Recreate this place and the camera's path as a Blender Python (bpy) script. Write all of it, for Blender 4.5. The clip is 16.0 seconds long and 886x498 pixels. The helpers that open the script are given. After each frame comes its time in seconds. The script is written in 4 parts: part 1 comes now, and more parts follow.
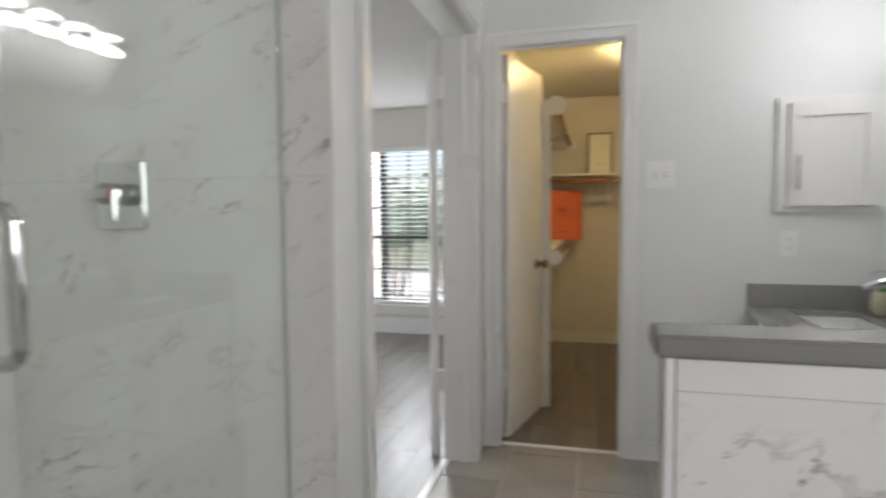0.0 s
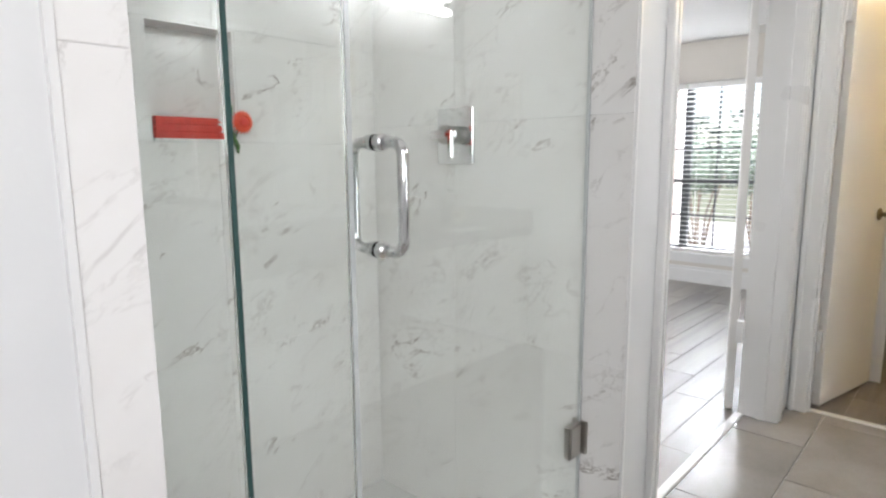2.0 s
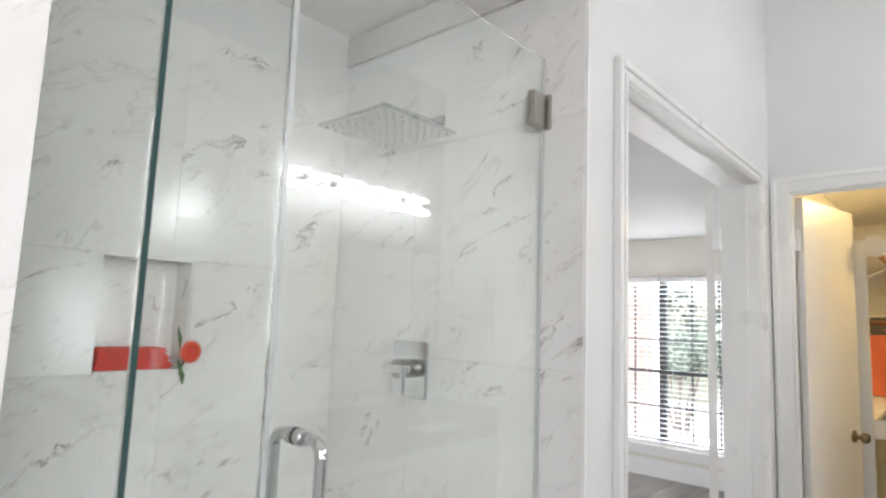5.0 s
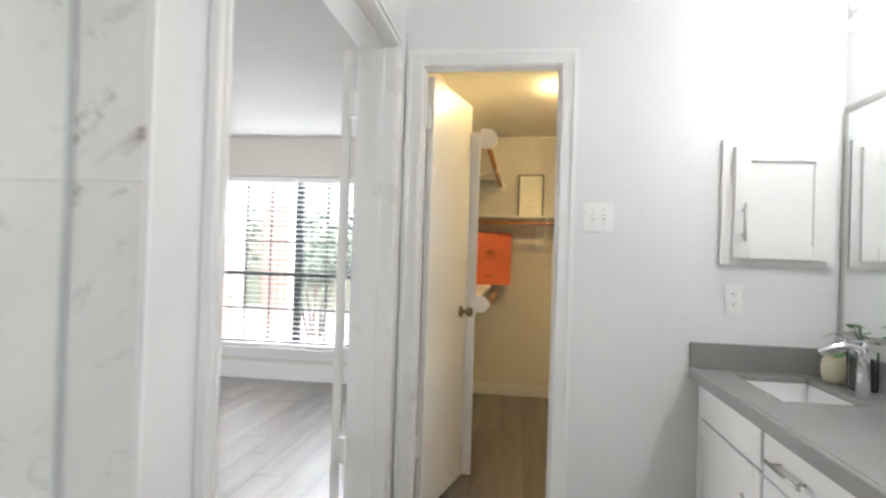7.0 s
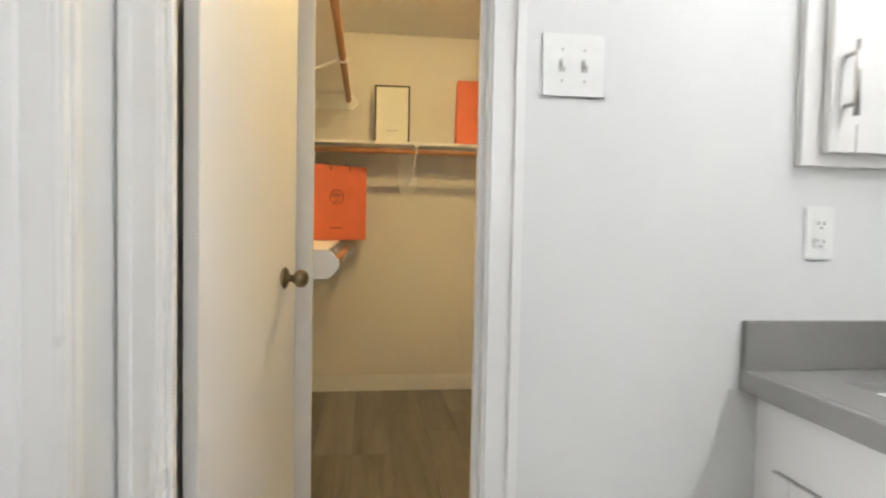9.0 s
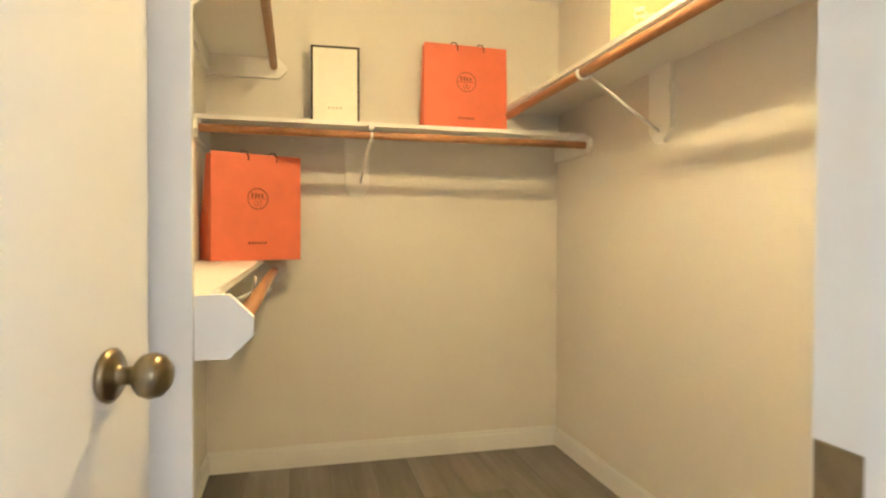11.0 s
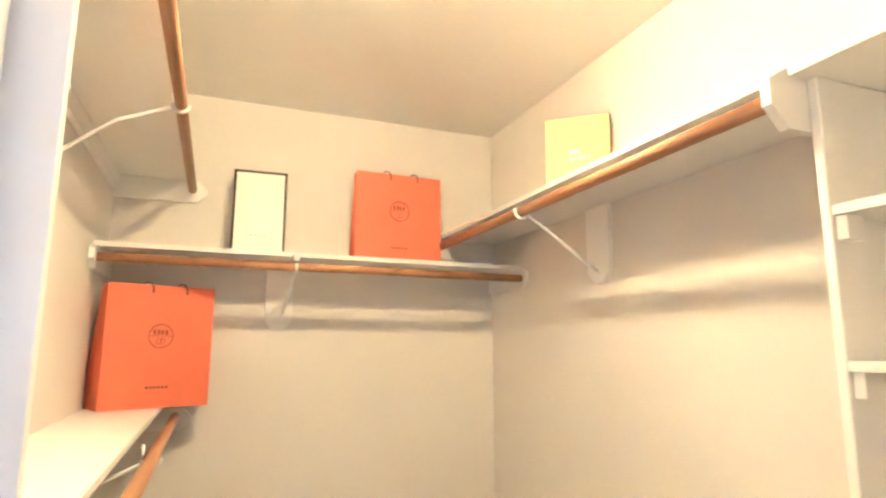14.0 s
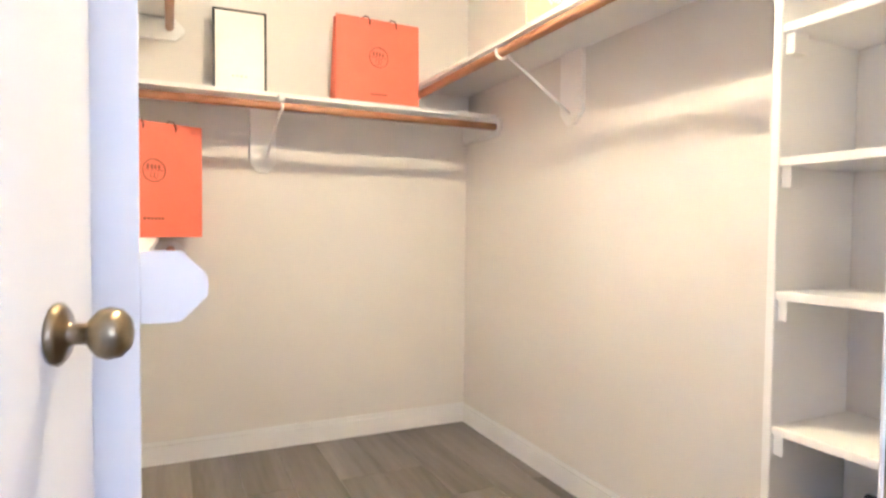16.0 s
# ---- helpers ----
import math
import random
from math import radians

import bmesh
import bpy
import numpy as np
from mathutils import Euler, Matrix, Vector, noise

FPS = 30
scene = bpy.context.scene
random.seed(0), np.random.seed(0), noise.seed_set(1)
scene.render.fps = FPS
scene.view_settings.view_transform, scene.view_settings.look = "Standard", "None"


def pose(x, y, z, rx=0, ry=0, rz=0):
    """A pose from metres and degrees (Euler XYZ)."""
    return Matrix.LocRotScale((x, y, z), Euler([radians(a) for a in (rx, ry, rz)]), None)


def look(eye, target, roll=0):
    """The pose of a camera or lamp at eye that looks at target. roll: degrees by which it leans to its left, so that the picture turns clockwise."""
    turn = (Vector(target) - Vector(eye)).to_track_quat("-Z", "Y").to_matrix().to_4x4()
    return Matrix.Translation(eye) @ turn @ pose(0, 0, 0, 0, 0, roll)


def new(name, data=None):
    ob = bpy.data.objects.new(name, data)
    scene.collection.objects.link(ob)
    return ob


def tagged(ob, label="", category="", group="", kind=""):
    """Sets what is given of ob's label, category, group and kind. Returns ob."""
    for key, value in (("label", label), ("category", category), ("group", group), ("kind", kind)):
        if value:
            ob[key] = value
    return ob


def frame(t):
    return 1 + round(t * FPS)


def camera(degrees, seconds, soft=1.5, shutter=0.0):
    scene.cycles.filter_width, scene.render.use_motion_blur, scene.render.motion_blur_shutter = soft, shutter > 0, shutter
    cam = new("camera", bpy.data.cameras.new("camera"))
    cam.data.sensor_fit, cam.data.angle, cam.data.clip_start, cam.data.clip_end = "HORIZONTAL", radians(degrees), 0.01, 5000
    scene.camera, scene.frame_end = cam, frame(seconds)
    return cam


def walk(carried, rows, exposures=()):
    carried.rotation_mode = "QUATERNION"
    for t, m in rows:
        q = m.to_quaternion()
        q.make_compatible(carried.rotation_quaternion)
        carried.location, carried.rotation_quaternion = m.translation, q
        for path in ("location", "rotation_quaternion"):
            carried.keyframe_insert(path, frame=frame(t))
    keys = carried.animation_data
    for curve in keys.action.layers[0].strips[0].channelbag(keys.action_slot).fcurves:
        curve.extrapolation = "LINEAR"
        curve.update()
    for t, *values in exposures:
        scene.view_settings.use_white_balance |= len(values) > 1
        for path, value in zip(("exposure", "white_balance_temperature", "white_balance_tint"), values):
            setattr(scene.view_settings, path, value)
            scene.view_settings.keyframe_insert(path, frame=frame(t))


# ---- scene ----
cam = camera(74.1, 16.0, soft=2.2, shutter=0.5)
PATH = [
    (0, (0.824, 0.37, 1.204), (0.324, 2.303, 1.085), -0.46),
    (0.5, (0.812, 0.332, 1.182), (-0.13, 2.092, 1.044), -0.45),
    (1, (0.851, 0.273, 1.148), (-0.353, 1.859, 0.957), -0.4),
    (1.5, (0.874, 0.249, 1.144), (-0.416, 1.749, 0.851), -0.36),
    (2, (0.874, 0.245, 1.186), (-0.467, 1.698, 0.886), -0.33),
    (2.5, (0.882, 0.244, 1.229), (-0.489, 1.682, 0.996), -0.17),
    (3, (0.881, 0.249, 1.285), (-0.518, 1.677, 1.208), -0.06),
    (5.5, (0.955, 0.331, 1.402), (-0.289, 1.872, 1.683), 1.52),
    (6, (0.985, 0.365, 1.375), (0.025, 2.104, 1.603), 1.92),
    (6.5, (0.9, 0.552, 1.247), (0.381, 2.478, 1.392), 2.2),
    (7, (0.808, 0.773, 1.199), (0.54, 2.755, 1.221), 1.86),
    (7.5, (0.803, 1.082, 1.146), (0.626, 3.074, 1.114), 1.54),
    (8, (0.803, 1.437, 1.113), (0.668, 3.43, 1.05), 1.45),
    (8.5, (0.767, 1.821, 1.087), (0.84, 3.818, 1.023), 1.41),
    (9, (0.722, 2.189, 1.06), (0.98, 4.17, 0.982), 1.1),
    (9.5, (0.691, 2.518, 1.071), (0.971, 4.497, 0.993), 0.7),
    (10, (0.675, 2.81, 1.056), (1.059, 4.772, 0.996), 0.3),
    (12.5, (0.735, 3.317, 1.125), (1.251, 5.255, 1.178), -0.1),
    (13, (0.724, 3.34, 1.18), (1.212, 5.277, 1.363), -0.2),
    (13.5, (0.71, 3.338, 1.189), (1.28, 5.238, 1.48), 0.1),
    (14, (0.724, 3.318, 1.185), (1.432, 5.159, 1.515), 0.3),
    (14.5, (0.707, 3.291, 1.16), (1.516, 5.089, 1.497), 0.4),
    (15, (0.667, 3.256, 1.092), (1.503, 5.051, 1.372), 0.6),
    (15.5, (0.627, 3.222, 1.038), (1.474, 5.026, 1.127), 0.6),
    (16, (0.592, 3.212, 1.012), (1.432, 5.007, 0.942), 0.6),
]
EXPOSURES = [
    (0.0, 1.2, 6420, 12), (0.6, 1.3, 6420, 12), (1.0, 1.55, 6340, 13), (1.5, 1.75, 6340, 13), (2.5, 1.9, 6340, 13), (6.0, 1.9, 6340, 13), (8.0, 1.9, 6400, 11), (8.5, 2.1, 6400, 11), (9.5, 2.2, 6400, 11), (10.2, 2.35, 6300, 11),
    (12.3, 3.15, 5750, 15), (13.5, 3.15, 5450, 19), (14.5, 3.2, 5350, 21), (16.0, 3.3, 4750, 24),
]
walk(cam, [(t, look(eye, target, roll)) for t, eye, target, roll in PATH], EXPOSURES)

# ---- world and light ----
world = bpy.data.worlds.new("sky")
scene.world = world
world.use_nodes = True
wn = world.node_tree.nodes
sky = wn.new("ShaderNodeTexSky")
sky.sky_type, sky.sun_disc = "NISHITA", False
sky.sun_elevation, sky.sun_rotation = radians(58), radians(264)
world.node_tree.links.new(sky.outputs[0], wn["Background"].inputs[0])
wn["Background"].inputs[1].default_value = 0.07

sun_data = bpy.data.lights.new("sun", "SUN")
sun_data.energy, sun_data.angle, sun_data.color = 2.4, radians(0.5), (1, 0.95, 0.87)
sun = new("sun", sun_data)
sun.matrix_world = look((0, 0, 0), (-math.cos(radians(58)) * math.sin(radians(264)), -math.cos(radians(58)) * math.cos(radians(264)), -math.sin(radians(58))))

sky_in = bpy.data.lights.new("window_light", "AREA")
sky_in.shape, sky_in.size, sky_in.size_y, sky_in.energy, sky_in.color = "RECTANGLE", 4.0, 1.0, 330.0, (0.93, 0.97, 1.0)
new("window_light", sky_in).matrix_world = look((-1.25, 8.5, 3.0), (-1.25, 5.6, 0.9))
# Added fill lamp in an invented east opening; brightens the shower and bath walls.
fill_east = bpy.data.lights.new("east_fill_light", "AREA")
fill_east.shape, fill_east.size, fill_east.size_y, fill_east.energy, fill_east.color = "RECTANGLE", 1.2, 1.1, 8.4, (1.0, 0.97, 0.93)
new("east_fill_light", fill_east).matrix_world = look((2.11, -0.45, 1.75), (0.4, 0.35, 1.3))

# Assumed, unseen west opening: extra lamp that lifts the bedroom and vanity fronts.
fill_west = bpy.data.lights.new("bedroom_side_fill_light", "AREA")
fill_west.shape, fill_west.size, fill_west.size_y, fill_west.energy, fill_west.color = "RECTANGLE", 1.5, 1.3, 18.0, (0.95, 0.98, 1.0)
new("bedroom_side_fill_light", fill_west).matrix_world = look((-3.55, 3.1, 1.15), (0.5, 2.8, 1.0))

VANITY_GLOW, CLOSET_GLOW = 7.4, 92.0

# ---- materials ----
def nodes_of(name):
    m = bpy.data.materials.new(name)
    m.use_nodes = True
    nt = m.node_tree
    return m, nt.nodes, nt.links, nt.nodes["Principled BSDF"]


def coords(n, l, scale=(1, 1, 1), space="Object"):
    tc, mp = n.new("ShaderNodeTexCoord"), n.new("ShaderNodeMapping")
    l.new(tc.outputs[space], mp.inputs[0])
    mp.inputs["Scale"].default_value = scale
    return mp.outputs[0]


def noise_tex(n, l, vec, scale, detail=4, rough=0.55, distort=0.0):
    t = n.new("ShaderNodeTexNoise")
    l.new(vec, t.inputs["Vector"])
    t.inputs["Scale"].default_value, t.inputs["Detail"].default_value = scale, detail
    t.inputs["Roughness"].default_value, t.inputs["Distortion"].default_value = rough, distort
    return t.outputs["Fac"]


def ramp(n, l, fac, stops):
    r = n.new("ShaderNodeValToRGB")
    while len(r.color_ramp.elements) < len(stops):
        r.color_ramp.elements.new(0.5)
    for e, (p, c) in zip(r.color_ramp.elements, stops):
        e.position, e.color = p, (*c, 1)
    l.new(fac, r.inputs[0])
    return r.outputs[0]


def bump(n, l, b, height, strength, distance=0.002):
    k = n.new("ShaderNodeBump")
    k.inputs["Strength"].default_value, k.inputs["Distance"].default_value = strength, distance
    l.new(height, k.inputs["Height"])
    l.new(k.outputs[0], b.inputs["Normal"])


def tone(c, f):
    return tuple(min(1.0, v * f) for v in c)


def paint(name, c, rough=0.5, texture=0.15, scale=160):
    """Wall or trim paint: faint mottling at two scales and roller stipple."""
    m, n, l, b = nodes_of(name)
    v = coords(n, l)
    big, fine = noise_tex(n, l, v, 1.3, 3), noise_tex(n, l, v, scale, 3)
    l.new(ramp(n, l, big, [(0.3, tone(c, 0.965)), (0.7, tone(c, 1.02))]), b.inputs["Base Color"])
    l.new(ramp(n, l, noise_tex(n, l, v, 4, 3), [(0.3, (rough * 0.9,) * 3), (0.7, (min(1, rough * 1.12),) * 3)]), b.inputs["Roughness"])
    bump(n, l, b, fine, texture, 0.001)
    return m


def plain(name, c, rough=0.5, metal=0.0, spot=0.06, scale=40, **extra):
    m, n, l, b = nodes_of(name)
    v = coords(n, l)
    l.new(ramp(n, l, noise_tex(n, l, v, scale, 4), [(0.3, tone(c, 1 - spot)), (0.7, tone(c, 1 + spot))]), b.inputs["Base Color"])
    b.inputs["Roughness"].default_value, b.inputs["Metallic"].default_value = rough, metal
    for key, value in extra.items():
        b.inputs[key].default_value = value
    return m


def wood(name, dark, light, rough=0.45, across=22.0, along=1.2, axis=1, vary=0.25):
    """Wood with grain along one axis; each board shifts in tone and pattern."""
    m, n, l, b = nodes_of(name)
    s = [across, across, across]
    s[axis] = along
    info = n.new("ShaderNodeObjectInfo")
    tc = n.new("ShaderNodeTexCoord")
    add = n.new("ShaderNodeVectorMath")
    add.operation = "ADD"
    mul = n.new("ShaderNodeMath")
    mul.operation = "MULTIPLY"
    mul.inputs[1].default_value = 37.0
    l.new(info.outputs["Random"], mul.inputs[0])
    l.new(tc.outputs["Object"], add.inputs[0])
    l.new(mul.outputs[0], add.inputs[1])
    mp = n.new("ShaderNodeMapping")
    mp.inputs["Scale"].default_value = s
    l.new(add.outputs[0], mp.inputs[0])
    broad = noise_tex(n, l, mp.outputs[0], 0.35, 5, 0.6, 0.6)
    fine = noise_tex(n, l, mp.outputs[0], 3.0, 5, 0.7)
    mixf = n.new("ShaderNodeMath")
    mixf.operation = "MULTIPLY_ADD"
    l.new(fine, mixf.inputs[0])
    mixf.inputs[1].default_value = 0.3
    l.new(broad, mixf.inputs[2])
    col = ramp(n, l, mixf.outputs[0], [(0.42, dark), (0.62, tuple((a + c) / 2 for a, c in zip(dark, light))), (0.86, light)])
    hsv = n.new("ShaderNodeHueSaturation")
    val = n.new("ShaderNodeMapRange")
    val.inputs["To Min"].default_value, val.inputs["To Max"].default_value = 1 - vary, 1 + vary
    l.new(info.outputs["Random"], val.inputs["Value"])
    l.new(val.outputs[0], hsv.inputs["Value"])
    l.new(col, hsv.inputs["Color"])
    l.new(hsv.outputs[0], b.inputs["Base Color"])
    b.inputs["Roughness"].default_value = rough
    bump(n, l, b, fine, 0.12, 0.001)
    return m


def marble(name):
    """Polished white porcelain with short, broken grey-brown veins that rise one way."""
    m, n, l, b = nodes_of(name)
    info = n.new("ShaderNodeObjectInfo")
    tc = n.new("ShaderNodeTexCoord")
    shift = n.new("ShaderNodeVectorMath")
    shift.operation = "MULTIPLY_ADD"
    l.new(info.outputs["Random"], shift.inputs[0])
    shift.inputs[1].default_value = (19.0, 31.0, 23.0)
    l.new(tc.outputs["Object"], shift.inputs[2])
    comb = n.new("ShaderNodeCombineXYZ")
    for k, axis in enumerate(((0.95, 0.05, -0.85), (0.05, 0.95, -0.85), (0.24, 0.24, 0.30))):
        dot = n.new("ShaderNodeVectorMath")
        dot.operation = "DOT_PRODUCT"
        l.new(shift.outputs[0], dot.inputs[0])
        dot.inputs[1].default_value = axis
        l.new(dot.outputs["Value"], comb.inputs[k])
    v = comb.outputs[0]

    def times(a, c):
        k = n.new("ShaderNodeMath")
        k.operation = "MULTIPLY"
        l.new(a, k.inputs[0])
        if isinstance(c, float):
            k.inputs[1].default_value = c
        else:
            l.new(c, k.inputs[1])
        return k.outputs[0]

    def vein(scale, width, rough, distort):
        f = noise_tex(n, l, v, scale, 6, rough, distort)
        sub, ab = n.new("ShaderNodeMath"), n.new("ShaderNodeMath")
        sub.operation, ab.operation = "SUBTRACT", "ABSOLUTE"
        l.new(f, sub.inputs[0])
        sub.inputs[1].default_value = 0.5
        l.new(sub.outputs[0], ab.inputs[0])
        return ramp(n, l, ab.outputs[0], [(0.0, (1, 1, 1)), (width, (0, 0, 0))])

    gate = ramp(n, l, noise_tex(n, l, v, 4.6, 3, 0.6), [(0.54, (0, 0, 0)), (0.64, (1, 1, 1))])
    gate_fine = ramp(n, l, noise_tex(n, l, v, 9.0, 3, 0.6), [(0.47, (0, 0, 0)), (0.60, (1, 1, 1))])
    main = times(times(vein(4.6, 0.02, 0.66, 0.45), gate), 0.95)
    thin = times(times(vein(8.5, 0.018, 0.62, 0.6), gate_fine), 0.3)
    both = n.new("ShaderNodeMath")
    both.operation = "MAXIMUM"
    l.new(main, both.inputs[0])
    l.new(thin, both.inputs[1])
    base = ramp(n, l, noise_tex(n, l, v, 2.4, 4), [(0.35, (0.80, 0.785, 0.765)), (0.65, (0.87, 0.865, 0.85))])
    mx = n.new("ShaderNodeMix")
    mx.data_type = "RGBA"
    l.new(both.outputs[0], mx.inputs["Factor"])
    l.new(base, mx.inputs["A"])
    mx.inputs["B"].default_value = (0.27, 0.235, 0.205, 1)
    l.new(mx.outputs["Result"], b.inputs["Base Color"])
    b.inputs["Roughness"].default_value = 0.16
    return m


def glass(name, c=(0.97, 1, 0.985), rough=0.0):
    m, n, l, b = nodes_of(name)
    b.inputs["Base Color"].default_value = (*c, 1)
    b.inputs["Transmission Weight"].default_value = 1
    b.inputs["Roughness"].default_value = rough
    b.inputs["IOR"].default_value = 1.45
    return m


def glow(name, c, strength):
    m, n, l, b = nodes_of(name)
    b.inputs["Base Color"].default_value = (0.9, 0.9, 0.9, 1)
    b.inputs["Emission Color"].default_value = (*c, 1)
    b.inputs["Emission Strength"].default_value = strength
    return m


def grit(name, a, c, scale=300, rough=0.5, big=2.0, space="Object"):
    """Speckled stone, tile, brick or soil."""
    m, n, l, b = nodes_of(name)
    v = coords(n, l, space=space)
    info = n.new("ShaderNodeObjectInfo")
    hsv = n.new("ShaderNodeHueSaturation")
    rng = n.new("ShaderNodeMapRange")
    rng.inputs["To Min"].default_value, rng.inputs["To Max"].default_value = 0.9, 1.1
    l.new(info.outputs["Random"], rng.inputs["Value"])
    l.new(rng.outputs[0], hsv.inputs["Value"])
    mx = n.new("ShaderNodeMath")
    mx.operation = "MULTIPLY_ADD"
    fine = noise_tex(n, l, v, scale, 3)
    l.new(fine, mx.inputs[0])
    mx.inputs[1].default_value = 0.5
    l.new(noise_tex(n, l, v, big, 5), mx.inputs[2])
    l.new(ramp(n, l, mx.outputs[0], [(0.55, a), (0.95, c)]), hsv.inputs["Color"])
    l.new(hsv.outputs[0], b.inputs["Base Color"])
    b.inputs["Roughness"].default_value = rough
    bump(n, l, b, fine, 0.08, 0.001)
    return m


M_WALL = paint("bath_wall_paint", (0.75, 0.755, 0.75), 0.55)
M_BED = paint("bedroom_wall_paint", (0.72, 0.685, 0.635), 0.6)
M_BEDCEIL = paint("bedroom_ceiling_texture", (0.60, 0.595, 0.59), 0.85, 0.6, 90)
M_CLOSET = paint("closet_wall_paint", (0.74, 0.71, 0.67), 0.6)
M_CEIL = paint("ceiling_paint", (0.82, 0.81, 0.79), 0.8, 0.5, 90)
M_TRIM = paint("white_trim_paint", (0.82, 0.82, 0.81), 0.3, 0.05)
M_DOOR = paint("white_door_paint", (0.81, 0.80, 0.78), 0.35, 0.06)
M_CAB = paint("white_cabinet_paint", (0.80, 0.79, 0.77), 0.32, 0.05)
M_SHELF = paint("white_shelf_paint", (0.86, 0.85, 0.83), 0.4, 0.08)
M_MARBLE = marble("marble_porcelain")
M_GROUT = grit("pale_grout", (0.5, 0.49, 0.47), (0.62, 0.61, 0.59), 400, 0.9)
M_QUARTZ = grit("grey_quartz", (0.25, 0.244, 0.236), (0.315, 0.308, 0.30), 500, 0.16)
M_TILE = grit("grey_floor_tile", (0.27, 0.25, 0.235), (0.36, 0.34, 0.32), 220, 0.22, 3.0)
M_FGROUT = grit("floor_grout", (0.42, 0.40, 0.38), (0.52, 0.5, 0.48), 300, 0.9)
M_PLANK = wood("grey_plank", (0.062, 0.053, 0.046), (0.255, 0.225, 0.20), 0.28, 13, 0.9, 1, 0.14)
M_ROD = wood("stained_rod_wood", (0.27, 0.12, 0.055), (0.46, 0.24, 0.12), 0.45, 40, 1.5, 1, 0.05)
M_GLASS = glass("shower_glass", (0.94, 0.982, 0.965))
M_GEDGE = plain("green_glass_edge", (0.035, 0.08, 0.076), 0.1)
M_SEAL = plain("clear_seal", (0.55, 0.58, 0.58), 0.2)
M_PANE = glass("window_glass", (1, 1, 1))
M_CHROME = plain("chrome", (0.78, 0.79, 0.8), 0.06, 1.0, 0.02)
M_NICKEL = plain("brushed_nickel", (0.52, 0.50, 0.47), 0.3, 1.0, 0.05, 200)
M_BRASS = plain("antique_brass", (0.26, 0.21, 0.13), 0.28, 1.0, 0.15, 60)
M_MIRROR = plain("mirror_silver", (0.9, 0.92, 0.91), 0.015, 1.0, 0.0)
M_PLASTIC = plain("white_plastic", (0.82, 0.82, 0.81), 0.3, 0, 0.02)
M_DARK = plain("dark_slot", (0.02, 0.02, 0.02), 0.6)
M_BRONZE = plain("dark_bronze_frame", (0.03, 0.032, 0.034), 0.4, 0.3)
M_BLIND = plain("white_blind_slat", (0.84, 0.84, 0.83), 0.5, 0, 0.02)
M_ORANGE = plain("orange_paper", (0.75, 0.172, 0.085), 0.6, 0, 0.05, 12)
M_BROWN = plain("brown_print", (0.23, 0.055, 0.025), 0.6)
M_CORD = plain("brown_cord", (0.10, 0.03, 0.02), 0.8, 0, 0.2, 300)
M_YELLOW = plain("yellow_paper", (0.80, 0.53, 0.24), 0.6, 0, 0.04, 12)
M_WHITEINK = plain("white_print", (0.85, 0.82, 0.7), 0.5)
M_BOXWHITE = plain("white_card", (0.83, 0.82, 0.76), 0.5, 0, 0.02)
M_BOXBLACK = plain("black_card", (0.02, 0.018, 0.016), 0.5)
M_RED = plain("red_cloth", (0.72, 0.05, 0.03), 0.85, 0, 0.12, 60)
M_PETAL = plain("orange_red_petal", (0.80, 0.07, 0.015), 0.6, 0, 0.15, 80)
M_LEAF = plain("green_leaf", (0.06, 0.16, 0.035), 0.45, 0, 0.35, 60)
M_STEM = plain("dark_green_stem", (0.05, 0.09, 0.04), 0.6)
M_CREAM = grit("cream_ceramic", (0.58, 0.53, 0.36), (0.72, 0.67, 0.5), 60, 0.35)
M_BLOSSOM = plain("white_petal", (0.8, 0.74, 0.72), 0.7, 0, 0.1)
M_VASE = plain("black_ceramic", (0.018, 0.016, 0.018), 0.18)
M_SINK = plain("white_porcelain", (0.86, 0.86, 0.85), 0.08, 0, 0.01)
M_PAN = plain("white_shower_pan", (0.78, 0.78, 0.77), 0.3, 0, 0.03)
M_BRICK = grit("red_brown_brick", (0.27, 0.17, 0.145), (0.45, 0.32, 0.28), 120, 0.85, 6)
M_MORTAR = grit("mortar", (0.42, 0.39, 0.36), (0.55, 0.52, 0.48), 200, 0.95)
M_CONCRETE = grit("pale_concrete", (0.50, 0.48, 0.45), (0.64, 0.62, 0.59), 90, 0.9, 1.2)
M_FOLIAGE = plain("dusty_foliage", (0.055, 0.085, 0.055), 0.5, 0, 0.35, 60)
M_GRASS = grit("lawn", (0.10, 0.115, 0.065), (0.19, 0.20, 0.13), 30, 0.9, 0.6)
M_BARK = grit("bark", (0.10, 0.075, 0.055), (0.22, 0.17, 0.13), 60, 0.9, 8)
M_GLOW = glow("lit_crystal", (0.99, 0.99, 0.985), VANITY_GLOW)
M_WARM = glow("warm_bulb_glass", (1.0, 0.725, 0.305), CLOSET_GLOW)


# ---- building helpers ----
def box(bm, x0, x1, y0, y1, z0, z1, bevel=0.0, mat=None):
    r = bmesh.ops.create_cube(bm, size=1)
    vs = r["verts"]
    bmesh.ops.transform(bm, matrix=Matrix.LocRotScale(((x0 + x1) / 2, (y0 + y1) / 2, (z0 + z1) / 2), None, (abs(x1 - x0), abs(y1 - y0), abs(z1 - z0))), verts=vs)
    if bevel:
        es = {e for v in vs for e in v.link_edges}
        out = bmesh.ops.bevel(bm, geom=list(es), offset=bevel, segments=2, affect="EDGES", clamp_overlap=True)
        vs = list({v for f in out["faces"] for v in f.verts} | {v for v in vs if v.is_valid})
    if mat is not None:
        bmesh.ops.transform(bm, matrix=mat, verts=vs)
    return bm


